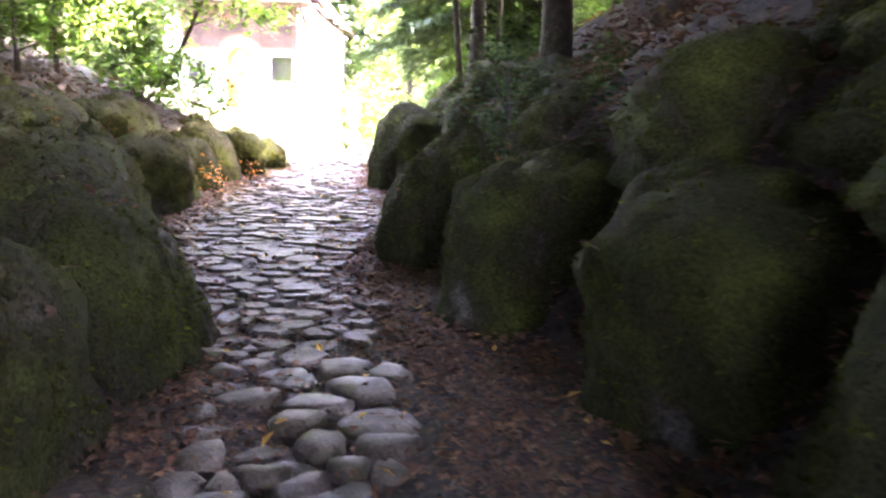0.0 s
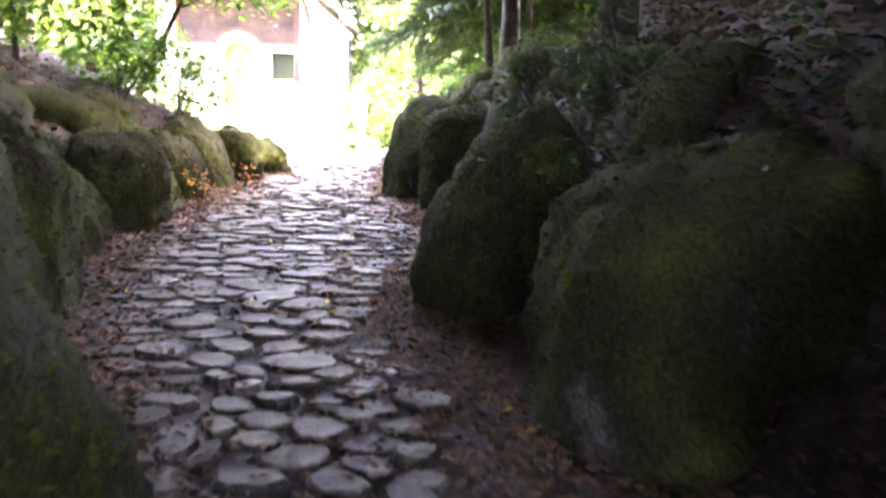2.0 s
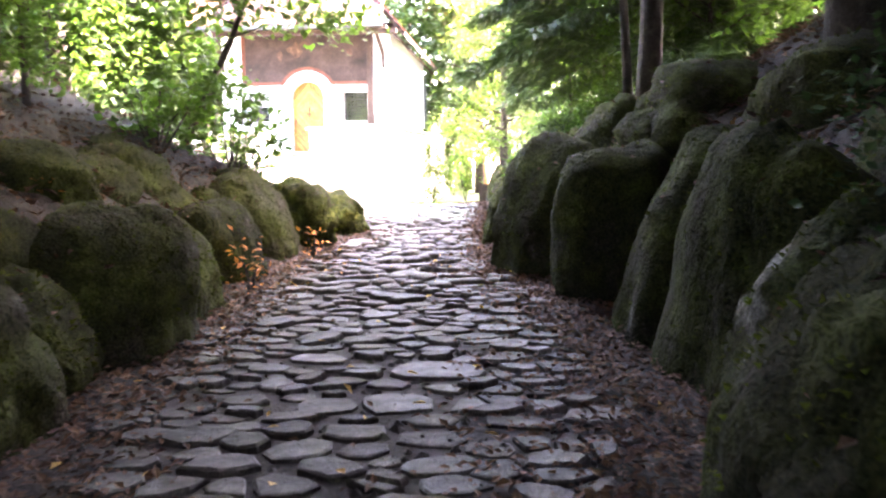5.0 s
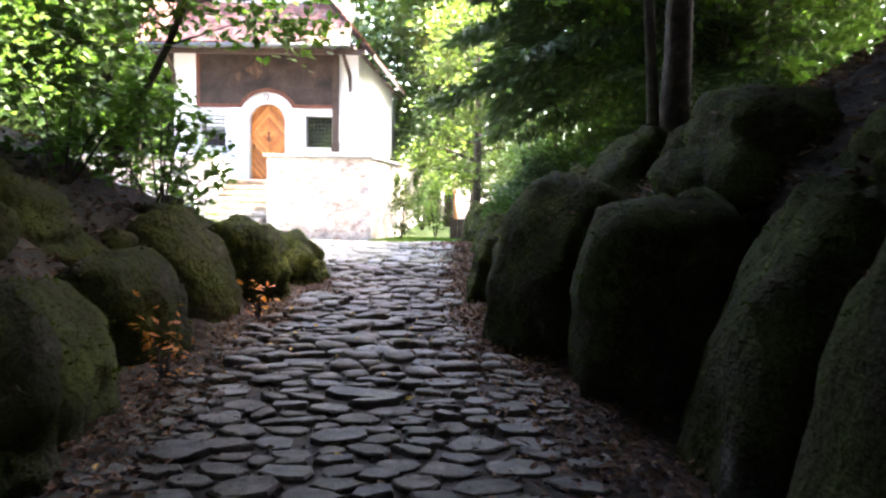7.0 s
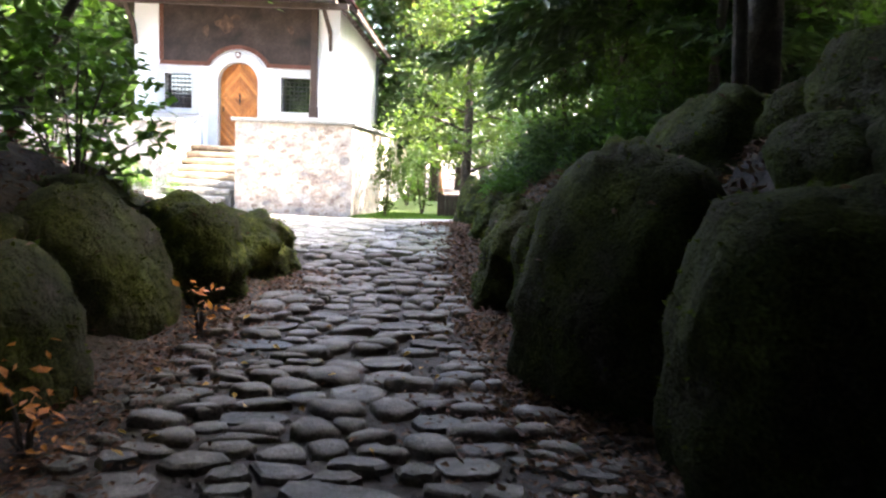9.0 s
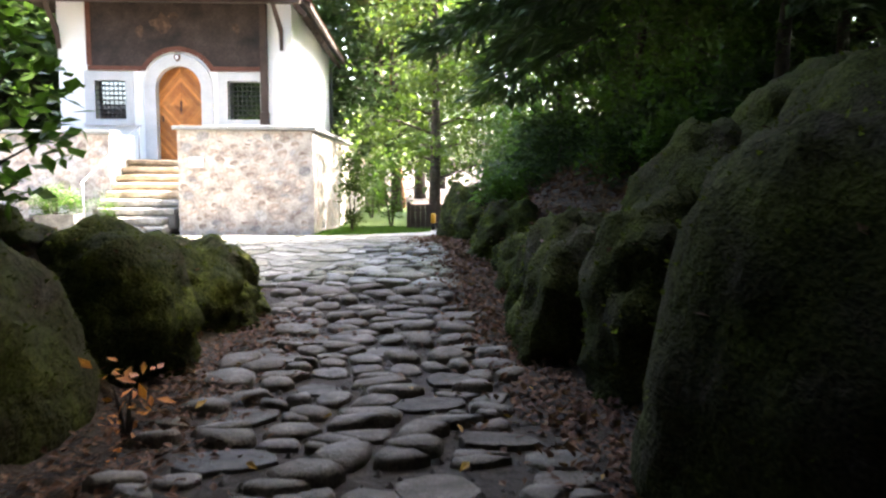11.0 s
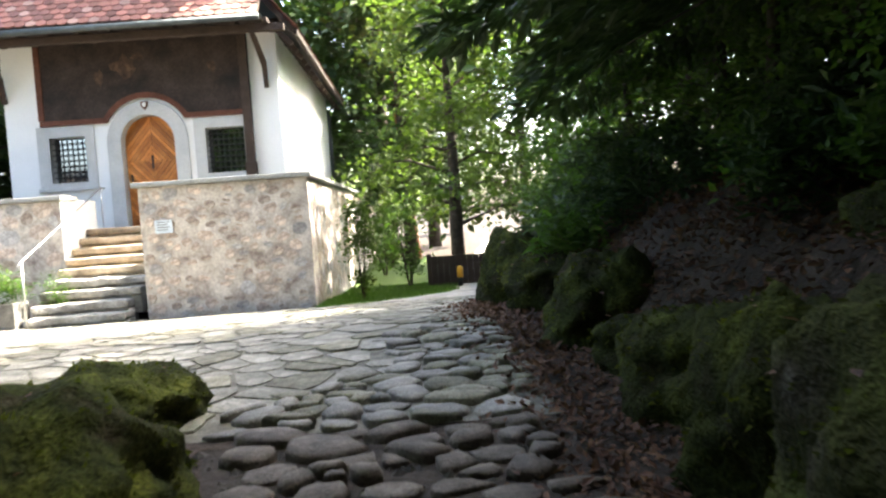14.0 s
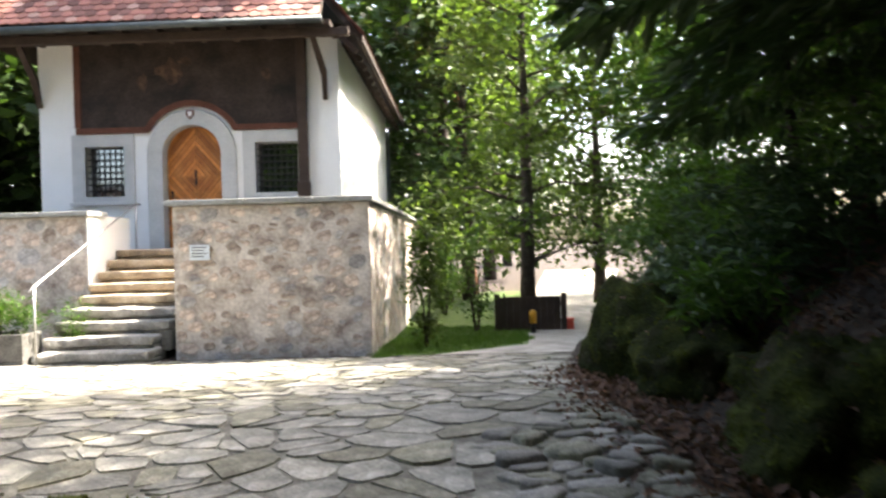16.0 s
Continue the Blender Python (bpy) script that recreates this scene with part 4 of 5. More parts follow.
def broadleaf(height, radius, low, trunk, limbs, per, size, mat, seed, label, bark="bark", clump=0.42, name="tree", category="tree", lean=(0, 0), twigs=4):
    """A tapered trunk with limbs and twigs, and leaves in clumps along them."""
    rng = random.Random(seed)
    tree = tagged(new(name), label, category)
    bm = bmesh.new()
    bend = [Vector((lean[0] * f + rng.uniform(-0.08, 0.08) * f * height * 0.2, lean[1] * f + rng.uniform(-0.08, 0.08) * f * height * 0.2, height * f - 0.15)) for f in (0, 0.15, 0.32, 0.5, 0.7, 0.92)]
    tube_into(bm, bend, [trunk * 1.3, trunk, trunk * 0.86, trunk * 0.66, trunk * 0.42, trunk * 0.12], 8)
    centres = []
    for k in range(limbs):
        f = low + (0.93 - low) * (k + rng.random()) / limbs
        zs_ = [b.z for b in bend]
        stem = Vector([float(np.interp(height * f, zs_, [b[q] for b in bend])) for q in range(3)])
        a = k * 2.399 + rng.uniform(-0.5, 0.5)
        # widest a little below the middle of the crown
        g = (f - low) / (0.95 - low)
        reach = radius * (0.35 + 0.75 * math.sin(math.pi * min(1, 0.25 + 0.72 * g))) * rng.uniform(0.7, 1.1)
        end = stem + Vector((math.cos(a) * reach, math.sin(a) * reach, reach * rng.uniform(-0.05, 0.45)))
        mid = stem.lerp(end, 0.5) + Vector((rng.uniform(-0.2, 0.2), rng.uniform(-0.2, 0.2), 0.12 * reach))
        r = trunk * (0.42 - 0.22 * g)
        tube_into(bm, [stem, mid, end], [r, r * 0.55, r * 0.12], 5)
        for j in range(twigs):
            t0 = rng.uniform(0.35, 1.0)
            b0 = stem.lerp(mid, t0 * 2) if t0 < 0.5 else mid.lerp(end, t0 * 2 - 1)
            e = b0 + Vector((rng.gauss(0, 0.32), rng.gauss(0, 0.32), rng.gauss(0.02, 0.2))) * radius * 0.55
            tube_into(bm, [b0, e], [r * 0.28, r * 0.06], 3)
            centres += [e, b0.lerp(e, 0.55)]
        centres.append(end)
    bm_object("trunk", bm, MAT[bark], tree, True)
    leaf_mesh("foliage", [tuple(c) for c in centres], (clump, clump, clump * 0.5), per, size, 0.32, MAT[mat], tree, seed, droop=0.25)
    return tree


def conifer(height, radius, low, trunk, limbs, per, mat, seed, label, droop=0.35, name="conifer"):
    """A trunk with drooping boughs, each bough feathered with flat sprays."""
    rng = random.Random(seed)
    tree = tagged(new(name), label, "tree")
    bm = bmesh.new()
    tube_into(bm, [(0, 0, -0.15), (0.03, 0, height * 0.3), (0, 0.05, height * 0.65), (0, 0, height)], [trunk * 1.2, trunk * 0.9, trunk * 0.55, trunk * 0.1], 8)
    centres, axes = [], []
    for k in range(limbs):
        f = low + (0.97 - low) * (k + rng.random()) / limbs
        a = k * 2.399 + rng.uniform(-0.4, 0.4)
        reach = radius * (1.08 - f) / (1.08 - low) * rng.uniform(0.75, 1.1)
        s0 = Vector((0, 0, height * f))
        w_ = Vector((math.cos(a), math.sin(a), 0))
        pts = [s0 + w_ * reach * q + Vector((0, 0, 0.1 * reach * q - droop * reach * q * q)) for q in (0, 0.35, 0.7, 1.0)]
        tube_into(bm, pts, [trunk * 0.2, trunk * 0.14, trunk * 0.08, 0.005], 4)
        side = Vector((-w_.y, w_.x, 0))
        for q in np.linspace(0.15, 1.0, max(4, int(reach * 5))):
            b0 = s0 + w_ * reach * q + Vector((0, 0, 0.1 * reach * q - droop * reach * q * q))
            for sg in (-1, 1):
                tip = 0.42 * reach * (1.15 - q) + 0.12
                for m_ in (0.3, 0.65, 1.0):
                    centres.append(tuple(b0 + side * sg * tip * m_ + w_ * tip * m_ * 0.5 - Vector((0, 0, 0.12 * tip * m_ + 0.05))))
                    axes.append(tuple(side * sg * 0.8 + w_ * 0.7 - Vector((0, 0, 0.35))))
    bm_object("trunk", bm, MAT["bark"], tree, True)
    leaf_mesh("foliage", centres, (0.09, 0.09, 0.035), per, 0.26, 0.14, MAT[mat], tree, seed, axes=axes, flat=1.0)
    return tree


def stand(kind, spots):
    """The thing at its first spot, copies at the others: (x, y, turn, size)."""
    for k, (x, y, turn_, size_) in enumerate(spots):
        m = pose(x, y, land(x, y) - 0.05, 0, 0, turn_) @ Matrix.Diagonal((size_, size_, size_, 1))
        if k == 0:
            kind.matrix_basis = m
        else:
            ob = copy_thing(kind, Matrix.Identity(4))
            ob.matrix_basis = m


# high wood added on the banks; mostly unseen crowns close over and shade the path
wood = broadleaf(12.0, 4.9, 0.46, 0.2, 32, 21, 0.8, "dark_leaf", 5, "tall leafy tree on the bank, added mostly unseen to shade the path", clump=0.6)
tagged(wood, group="woodland trees")
stand(wood, [(2.6, 8.6, 0, 1.0), (5.5, 4.5, 80, 1.05), (3.2, 0.2, 150, 0.95), (6.4, 12.2, 200, 1.0), (9.5, 8.5, 120, 1.1), (3.0, -5, 10, 1.0), (10.5, 11, 300, 1.1), (-0.5, -12, 70, 1.1), (7.6, 9.6, 270, 1.05), (2.4, 4.6, 215, 0.92), (4.2, 9.8, 310, 1.0), (3.4, 12.4, 25, 0.95), (4.6, 16.0, 65, 0.85), (1.6, 11.4, 165, 0.95)])
wood2 = broadleaf(11.0, 4.8, 0.36, 0.17, 30, 21, 0.8, "dark_leaf", 9, "tall leafy tree on the bank, added mostly unseen to shade the path", clump=0.6)
tagged(wood2, group="woodland trees")
stand(wood2, [(-7.4, 9.2, 30, 1.05), (-6.0, 3.0, 140, 0.95), (-5.0, -3.0, 250, 1.0), (-10.2, 13.0, 330, 1.0), (-10.5, 6, 60, 1.1), (-7.8, 12.4, 75, 1.0), (-6.3, 5.6, 290, 0.95), (-8.4, 9.6, 10, 1.05), (-8, 1.5, 100, 1.0), (-8.2, 15.4, 220, 0.85), (-6.3, 10.6, 190, 0.95)])
hillwood = broadleaf(9.0, 3.0, 0.3, 0.11, 26, 36, 0.26, "leaf", 19, "dark leafy tree on the wooded slope", clump=0.45)
tagged(hillwood, group="trees on the slope")
stand(hillwood, [(7.6, 20.2, 280, 1.0), (5.4, 24.5, 110, 1.0), (4.8, 15.6, 320, 1.0), (6.2, 29.5, 80, 1.0), (9.8, 31.5, 260, 1.1), (3.4, 30.4, 150, 1.1)])
# slim stems on the near bank and on the slope behind
slim = broadleaf(7.0, 1.7, 0.42, 0.06, 16, 32, 0.12, "bright_leaf", 14, "slim young tree with light green leaves", clump=0.32, lean=(-0.4, 0.2))
tagged(slim, group="young trees")
# the last two, larger, are added to dapple the forecourt with shade
stand(slim, [(0.33, 14.3, 0, 0.9), (1.2, 17.8, 120, 1.0), (0.6, 20.4, 200, 0.9), (0.3, 23.2, 310, 0.8), (3.6, 23.8, 20, 1.0), (2.2, 26.0, 160, 0.9), (1.8, 22.2, 280, 1.0), (6.5, 22.4, 45, 1.1), (5.0, 18.6, 330, 1.05), (2.0, 24.6, 75, 1.55), (3.2, 21.6, 230, 1.5)])
elder = broadleaf(8.0, 2.2, 0.45, 0.14, 15, 46, 0.1, "leaf", 17, "pale barked tree on the path-side bank", clump=0.36)
stand(elder, [(0.62, 14.9, 0, 1.0)])
thicket = broadleaf(4.2, 2.0, 0.12, 0.06, 20, 28, 0.16, "leaf", 23, "dense dark hazel thicket on the slope", clump=0.36, name="thicket", category="shrub")
tagged(thicket, group="hazel thickets")
stand(thicket, [(2.2, 18.6, 0, 1.0), (3.9, 21.6, 90, 1.1), (1.5, 24.6, 200, 0.9), (4.6, 27.2, 300, 1.0), (7.6, 24.4, 50, 1.2), (3.4, 29.6, 250, 0.9), (1.0, 18.7, 290, 0.5), (1.6, 20.4, 60, 0.6), (1.1, 22.4, 210, 0.55), (3.0, 14.4, 100, 0.6), (0.3, 26.3, 40, 0.55), (1.0, 28.4, 140, 0.6), (1.7, 30.5, 250, 0.7), (-5.9, 11.2, 15, 0.65), (-6.4, 13.4, 130, 0.7)])
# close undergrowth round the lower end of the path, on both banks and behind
# added to block light, mostly out of view; the last three by the chapel
shade_growth = broadleaf(6.0, 2.6, 0.06, 0.07, 30, 26, 0.34, "dark_leaf", 29, "dense dark undergrowth added mostly out of view to block light", clump=0.5, name="thicket", category="shrub")
tagged(shade_growth, group="young wood on the banks")
stand(shade_growth, [(6.5, 7.5, 0, 1.0), (6.2, 3.6, 70, 1.0), (5.6, -0.2, 140, 1.0), (-3.0, -6.2, 350, 1.05), (-5.6, -2.2, 60, 1.0), (-7.0, 1.2, 130, 1.0), (-9.0, 4.6, 200, 1.0), (7.4, 11.6, 270, 1.0), (8.6, 15.5, 340, 1.0), (-1.5, -9.0, 45, 1.3), (4.5, -8.0, 115, 1.3), (-7.0, -6.5, 185, 1.3), (9.0, 0.5, 255, 1.3), (-11.5, 8.5, 325, 1.1), (-9.6, 8.2, 95, 1.0), (-10.8, 11.8, 165, 1.1), (-13.5, 36.5, 20, 1.5), (-17.0, 33.0, 110, 1.5), (-12.6, 41.5, 200, 1.6)])
# dark boughs that hang over the path
yew = conifer(7.2, 3.2, 0.16, 0.1, 52, 12, "needle", 21, "dark conifer with drooping feathery boughs over the path", 0.3)
stand(yew, [(1.3, 20.3, 0, 1.05)])
# leafy shrub and maple on the end of the other bank
shrub = broadleaf(4.9, 1.5, 0.3, 0.05, 18, 40, 0.14, "leaf", 25, "leafy green shrub leaning over the end of the bank", clump=0.28, lean=(2.2, 0.4), name="shrub", category="shrub")
stand(shrub, [(-5.7, 15.7, 0, 1.05), (-7.6, 17.0, 130, 1.05), (-9.2, 18.6, 250, 1.0)])
maple = broadleaf(8.6, 3.2, 0.33, 0.13, 24, 42, 0.16, "bright_leaf", 28, "spreading maple with bright green leaves over the forecourt", clump=0.4)
stand(maple, [(-7.9, 16.6, 0, 1.3)])
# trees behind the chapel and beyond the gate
backwood = broadleaf(15.0, 3.4, 0.12, 0.26, 32, 18, 0.46, "dark_leaf", 33, "tall dense green tree behind the chapel", clump=0.62)
tagged(backwood, group="trees behind the chapel")
stand(backwood, [(-3.3, 44.0, 0, 1.0), (-15.5, 37, 100, 1.0), (-18, 30.5, 210, 0.95), (-13.5, 44, 300, 1.1), (-7, 50, 40, 1.15), (8.5, 38, 330, 0.9), (13, 31, 260, 1.0), (-20, 24, 130, 0.9), (-5.0, 60, 90, 1.0), (-1.4, 52, 140, 1.0), (-2.5, 40.6, 200, 0.75), (0.5, 70, 170, 1.1), (-14.0, 33.6, 20, 0.8)])
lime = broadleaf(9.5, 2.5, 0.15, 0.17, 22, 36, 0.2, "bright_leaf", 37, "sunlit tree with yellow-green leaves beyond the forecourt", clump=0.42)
tagged(lime, group="sunlit trees")
stand(lime, [(-1.35, 32.7, 0, 0.9), (2.6, 33.6, 300, 0.9), (4.2, 42, 30, 1.1), (1.2, 38.5, 200, 0.95)])
pine = broadleaf(13.0, 2.0, 0.6, 0.15, 12, 30, 0.22, "leaf", 41, "slender pine with reddish bark behind the chapel", bark="red_bark", lean=(-0.9, 0.0))
stand(pine, [(-2.3, 43.0, 0, 1.0)])


# bushes by the terrace wall
def bush(x, y, z, rx, ry, rz, n, size, mat, seed, label, per=26, width=0.3, category="shrub", name="shrub", stems=5):
    rng = random.Random(seed)
    b = tagged(new(name), label, category)
    b.location = (x, y, z)
    bm = bmesh.new()
    cs = []
    for k in range(n):
        a, r, h = rng.uniform(0, 6.28), math.sqrt(rng.random()), rng.random()
        q = (1 - 0.55 * abs(2 * h - 0.9)) * r
        cs.append((rx * q * math.cos(a), ry * q * math.sin(a), rz * (0.1 + 0.86 * h)))
    for k in range(stems):
        e = cs[k * (n // stems)]
        tube_into(bm, [(e[0] * 0.12, e[1] * 0.12, -0.05), (e[0] * 0.5, e[1] * 0.5, e[2] * 0.6), e], [0.016, 0.011, 0.004], 5)
    bm_object("stems", bm, MAT["bark"], b)
    leaf_mesh("leaves", cs, (0.09, 0.09, 0.08), per, size, width, MAT[mat], b, seed)
    return b


bush(-3.3, 27.5, -0.08, 0.3, 0.34, 1.7, 56, 0.09, "bright_leaf", 51, "upright leafy bush against the terrace wall")
bush(-2.5, 29.8, -0.08, 0.5, 0.5, 1.9, 50, 0.09, "leaf", 52, "thin leafy bush on the grass verge", per=18)
bush(-3.1, 33.0, -0.08, 0.45, 0.7, 1.5, 60, 0.1, "leaf", 53, "leafy bush along the terrace wall")
bush(-3.0, 35.5, -0.05, 0.7, 0.9, 2.0, 60, 0.11, "bright_leaf", 54, "leafy bush along the terrace wall")
bush(-8.95, 26.45, 0.3, 0.5, 0.3, 0.55, 46, 0.09, "leaf", 55, "bushy dwarf shrub growing in the stone trough", width=0.14, per=40)
bush(-8.12, 26.75, -0.06, 0.22, 0.2, 0.75, 24, 0.08, "leaf", 56, "small green shrub beside the steps", width=0.16, per=30)
# low sprays of hazel that hang over the end of the other bank
for x, y, rx, rz, sd in ((-4.75, 15.2, 0.85, 1.25, 57), (-5.5, 14.6, 0.9, 1.7, 58), (-5.6, 16.4, 1.0, 2.0, 59)):
    bush(x, y, land(x, y) - 0.05, rx, rx, rz, 60, 0.13, "leaf", sd, "low spreading hazel with broad green leaves on the bank", per=12, width=0.36, stems=9)
# undergrowth on the bank by the forecourt
for k, (x, y, r_, h_) in enumerate([(-0.55, 24.3, 0.5, 0.75), (-0.35, 25.2, 0.6, 0.95), (0.1, 24.7, 0.7, 1.3), (0.6, 25.9, 0.8, 1.5), (0.0, 22.6, 0.6, 1.0), (0.7, 27.4, 0.8, 1.4)]):
    bush(x, y, land(x, y) - 0.05, r_, r_, h_, 44, 0.2, "needle", 300 + k, "dark feathery yew bush on the bank", per=22, width=0.1)
for k, (x, y, rx, rz) in enumerate([(-0.7, 21.9, 0.5, 0.5), (-0.6, 23.0, 0.55, 0.55), (-0.1, 21.6, 0.7, 0.8), (0.2, 23.8, 0.8, 1.0), (0.5, 19.4, 0.6, 0.7), (1.2, 21.0, 0.8, 1.0), (0.5, 18.2, 0.6, 0.6), (1.2, 18.0, 0.6, 0.8), (0.2, 19.0, 0.5, 0.5), (0.9, 20.2, 0.6, 0.8), (0.9, 13.6, 0.5, 0.4), (1.7, 22.3, 0.7, 0.8)]):
    bush(x, y, land(x, y) - 0.05 + (0.12 if k < 2 else 0), rx, rx, rz, 30, 0.16, ("leaf", "needle", "ivy")[k % 3], 60 + k, "dark green fern and yew undergrowth on the bank", per=24, width=0.14, category="undergrowth", name="undergrowth")
rng = random.Random(91)
for k in range(30):
    y = rng.uniform(17.6, 23.5)
    x = lerp(y, RIGHT_EDGE) + rng.uniform(1.6, 4.2)
    w_ = rng.uniform(0.4, 0.75)
    ob = bush(x, y, land(x, y) - 0.05, w_, w_, rng.uniform(0.5, 1.0), 22, 0.09, ("leaf", "leaf", "needle", "ivy")[k % 4], 200 + k, "low dark green undergrowth covering the slope", per=30, width=0.3 if k % 4 != 2 else 0.12, category="undergrowth", name="undergrowth", stems=3)
    tagged(ob, group="undergrowth on the slope")
twig = tagged(new("twig"), "thin bare twig leaning between two mossy boulders", "twig")
bm = bmesh.new()
tube_into(bm, [(1.3, 4.92, 1.4), (1.22, 4.75, 1.15), (1.08, 4.5, 0.68)], [0.008, 0.009, 0.006], 5)
bm_object("stem", bm, MAT["bark"], twig)
# ivy that hangs down between the boulders
for k, (x, y, z, rx, ry, rz) in enumerate([(0.55, 6.3, 1.25, 0.5, 0.5, 0.75), (0.35, 7.6, 1.0, 0.4, 0.5, 0.7), (1.15, 5.4, 0.9, 0.25, 0.3, 0.9), (0.9, 8.4, 1.2, 0.5, 0.6, 0.6), (0.42, 5.95, 0.35, 0.15, 0.2, 0.95)]):
    bush(x, y, z, rx, ry, rz, 30, 0.045, "ivy", 80 + k, "trailing dark ivy over the mossy boulders", per=16, width=0.42, category="ivy", name="ivy", stems=3)

# ---- litter, grass ----
def scatter(name, spots, size, width, mat, seed, label, category, lift=0.015, tilt=0.35, tall=False):
    rng = np.random.default_rng(seed)
    vs, fs = [], []
    for x, y, z in spots:
        a = rng.uniform(0, 6.28)
        d = np.array([math.cos(a), math.sin(a), rng.normal() * tilt])
        if tall:
            d = np.array([rng.normal() * 0.3, rng.normal() * 0.3, 1.0])
        d /= np.linalg.norm(d)
        s = np.cross(d, (rng.normal() * 0.3, rng.normal() * 0.3, 1) if not tall else (math.cos(a), math.sin(a), 0))
        s /= np.linalg.norm(s) + 1e-9
        u = np.cross(s, d)
        L = size * rng.uniform(0.5, 1.3)
        p = np.array([x, y, z + lift * (1 if tall else rng.uniform(0.4, 2.2))])
        o = len(vs)
        if tall:
            vs += [p - s * L * width, p + s * L * width, p + d * L]
            fs.append((o, o + 1, o + 2))
        else:
            vs += [p, p + d * L * 0.4 + s * L * width + u * L * 0.12, p + d * L + u * L * 0.05 * rng.normal(), p + d * L * 0.4 - s * L * width + u * L * 0.12]
            fs += [(o, o + 1, o + 2), (o, o + 2, o + 3)]
    me = bpy.data.meshes.new(name)
    me.from_pydata([tuple(v) for v in vs], [], fs)
    me.materials.append(MAT[mat])
    return tagged(new(name, me), label, category, kind="stuff")


rng = random.Random(7)
edge, fine, bank, gold, ember = [], [], [], [], []
for k in range(10500):
    y = rng.uniform(1.2, 13.5)
    x = lerp(y, RIGHT_EDGE) - 0.6 + abs(rng.gauss(0, 0.42)) * (1 if rng.random() < 0.8 else -0.8)
    edge.append((x, y, land(x, y) + 0.012))
for k in range(4500):
    y = rng.uniform(0.8, 13)
    x = lerp(y, RIGHT_EDGE) + rng.uniform(-0.3, 1.2)
    edge.append((x, y, land(x, y) + 0.02))
for k in range(7000):
    y = rng.uniform(12.5, 25)
    x = lerp(y, RIGHT_EDGE) + rng.gauss(-0.1, 0.22)
    fine.append((x, y, land(x, y) + 0.012))
for k in range(14000):
    y = rng.uniform(13, 23.5)
    x = lerp(y, RIGHT_EDGE) + 0.35 + rng.random() ** 1.3 * 2.6
    fine.append((x, y, land(x, y) + 0.02))
for k in range(1500):
    y = rng.uniform(1.2, 16.5)
    x = lerp(y, LEFT_EDGE) + 0.1 + rng.gauss(0, 0.3)
    edge.append((x, y, land(x, y) + 0.012))
for k in range(6500):
    y = rng.uniform(2.5, 17)
    x = lerp(y, LEFT_EDGE) + 0.16 + rng.gauss(0, 0.22)
    edge.append((x, y, land(x, y) + 0.014))
for k in range(11000):
    y = rng.uniform(-1, 25)
    if rng.random() < 0.62:
        x = lerp(y, RIGHT_EDGE) + 0.5 + rng.random() ** 1.5 * 7
    else:
        x = lerp(y, LEFT_EDGE) - 0.5 - rng.random() ** 1.5 * 6
        if y > 17:
            continue
    bank.append((x, y, land(x, y) + 0.03))
for k in range(5000):
    y = rng.uniform(4, 16.5)
    x = lerp(y, LEFT_EDGE) - 0.35 - rng.random() ** 1.3 * 2.6
    fine.append((x, y, land(x, y) + 0.02))
for k in range(6000):
    y = rng.uniform(0.5, 14)
    x = lerp(y, RIGHT_EDGE) + 0.1 + rng.random() ** 1.4 * 3.6
    bank.append((x, y, land(x, y) + 0.03))
for k in range(120):
    y = rng.uniform(1.2, 15)
    x = rng.uniform(path_left(y), lerp(y, RIGHT_EDGE))
    gold.append((x, y, land(x, y) + 0.045))
for cx, cy, cz in ((-3.4, 12.0, 0.06), (-3.45, 14.4, 0.06), (-4.4, 10.3, 1.0), (-4.1, 8.4, 1.15)):
    for k in range(26):
        ember.append((cx + rng.gauss(0, 0.08), cy + rng.gauss(0, 0.08), cz + rng.gauss(0, 0.11)))
scatter("leaf_litter", fine, 0.06, 0.3, "dry_leaf", 6, "small brown fallen leaves below the bank", "leaf litter", tilt=0.6)
scatter("leaf_litter", edge, 0.054, 0.3, "dry_leaf", 1, "brown fallen leaves along the path edge", "leaf litter")
scatter("leaf_litter", bank, 0.1, 0.32, "dry_leaf", 2, "brown fallen leaves covering the banks", "leaf litter")
scatter("leaf_litter", random.Random(3).sample(tops, min(len(tops), 1500)), 0.07, 0.3, "dry_leaf", 8, "brown fallen leaves caught on the mossy boulders", "leaf litter", lift=0.006)
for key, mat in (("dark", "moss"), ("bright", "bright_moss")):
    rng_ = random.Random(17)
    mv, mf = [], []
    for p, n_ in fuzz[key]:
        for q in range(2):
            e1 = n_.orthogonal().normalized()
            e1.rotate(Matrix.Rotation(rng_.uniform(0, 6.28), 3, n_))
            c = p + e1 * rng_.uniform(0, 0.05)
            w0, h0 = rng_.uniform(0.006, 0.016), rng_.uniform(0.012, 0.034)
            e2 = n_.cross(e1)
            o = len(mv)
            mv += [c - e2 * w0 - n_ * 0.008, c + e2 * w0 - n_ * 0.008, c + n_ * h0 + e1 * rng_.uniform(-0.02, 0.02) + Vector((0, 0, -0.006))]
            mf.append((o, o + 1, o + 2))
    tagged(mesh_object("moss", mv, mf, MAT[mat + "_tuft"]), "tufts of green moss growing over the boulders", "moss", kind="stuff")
scatter("fallen_leaves", gold, 0.06, 0.26, "yellow_leaf", 3, "scattered yellow and orange fallen leaves", "fallen leaves")
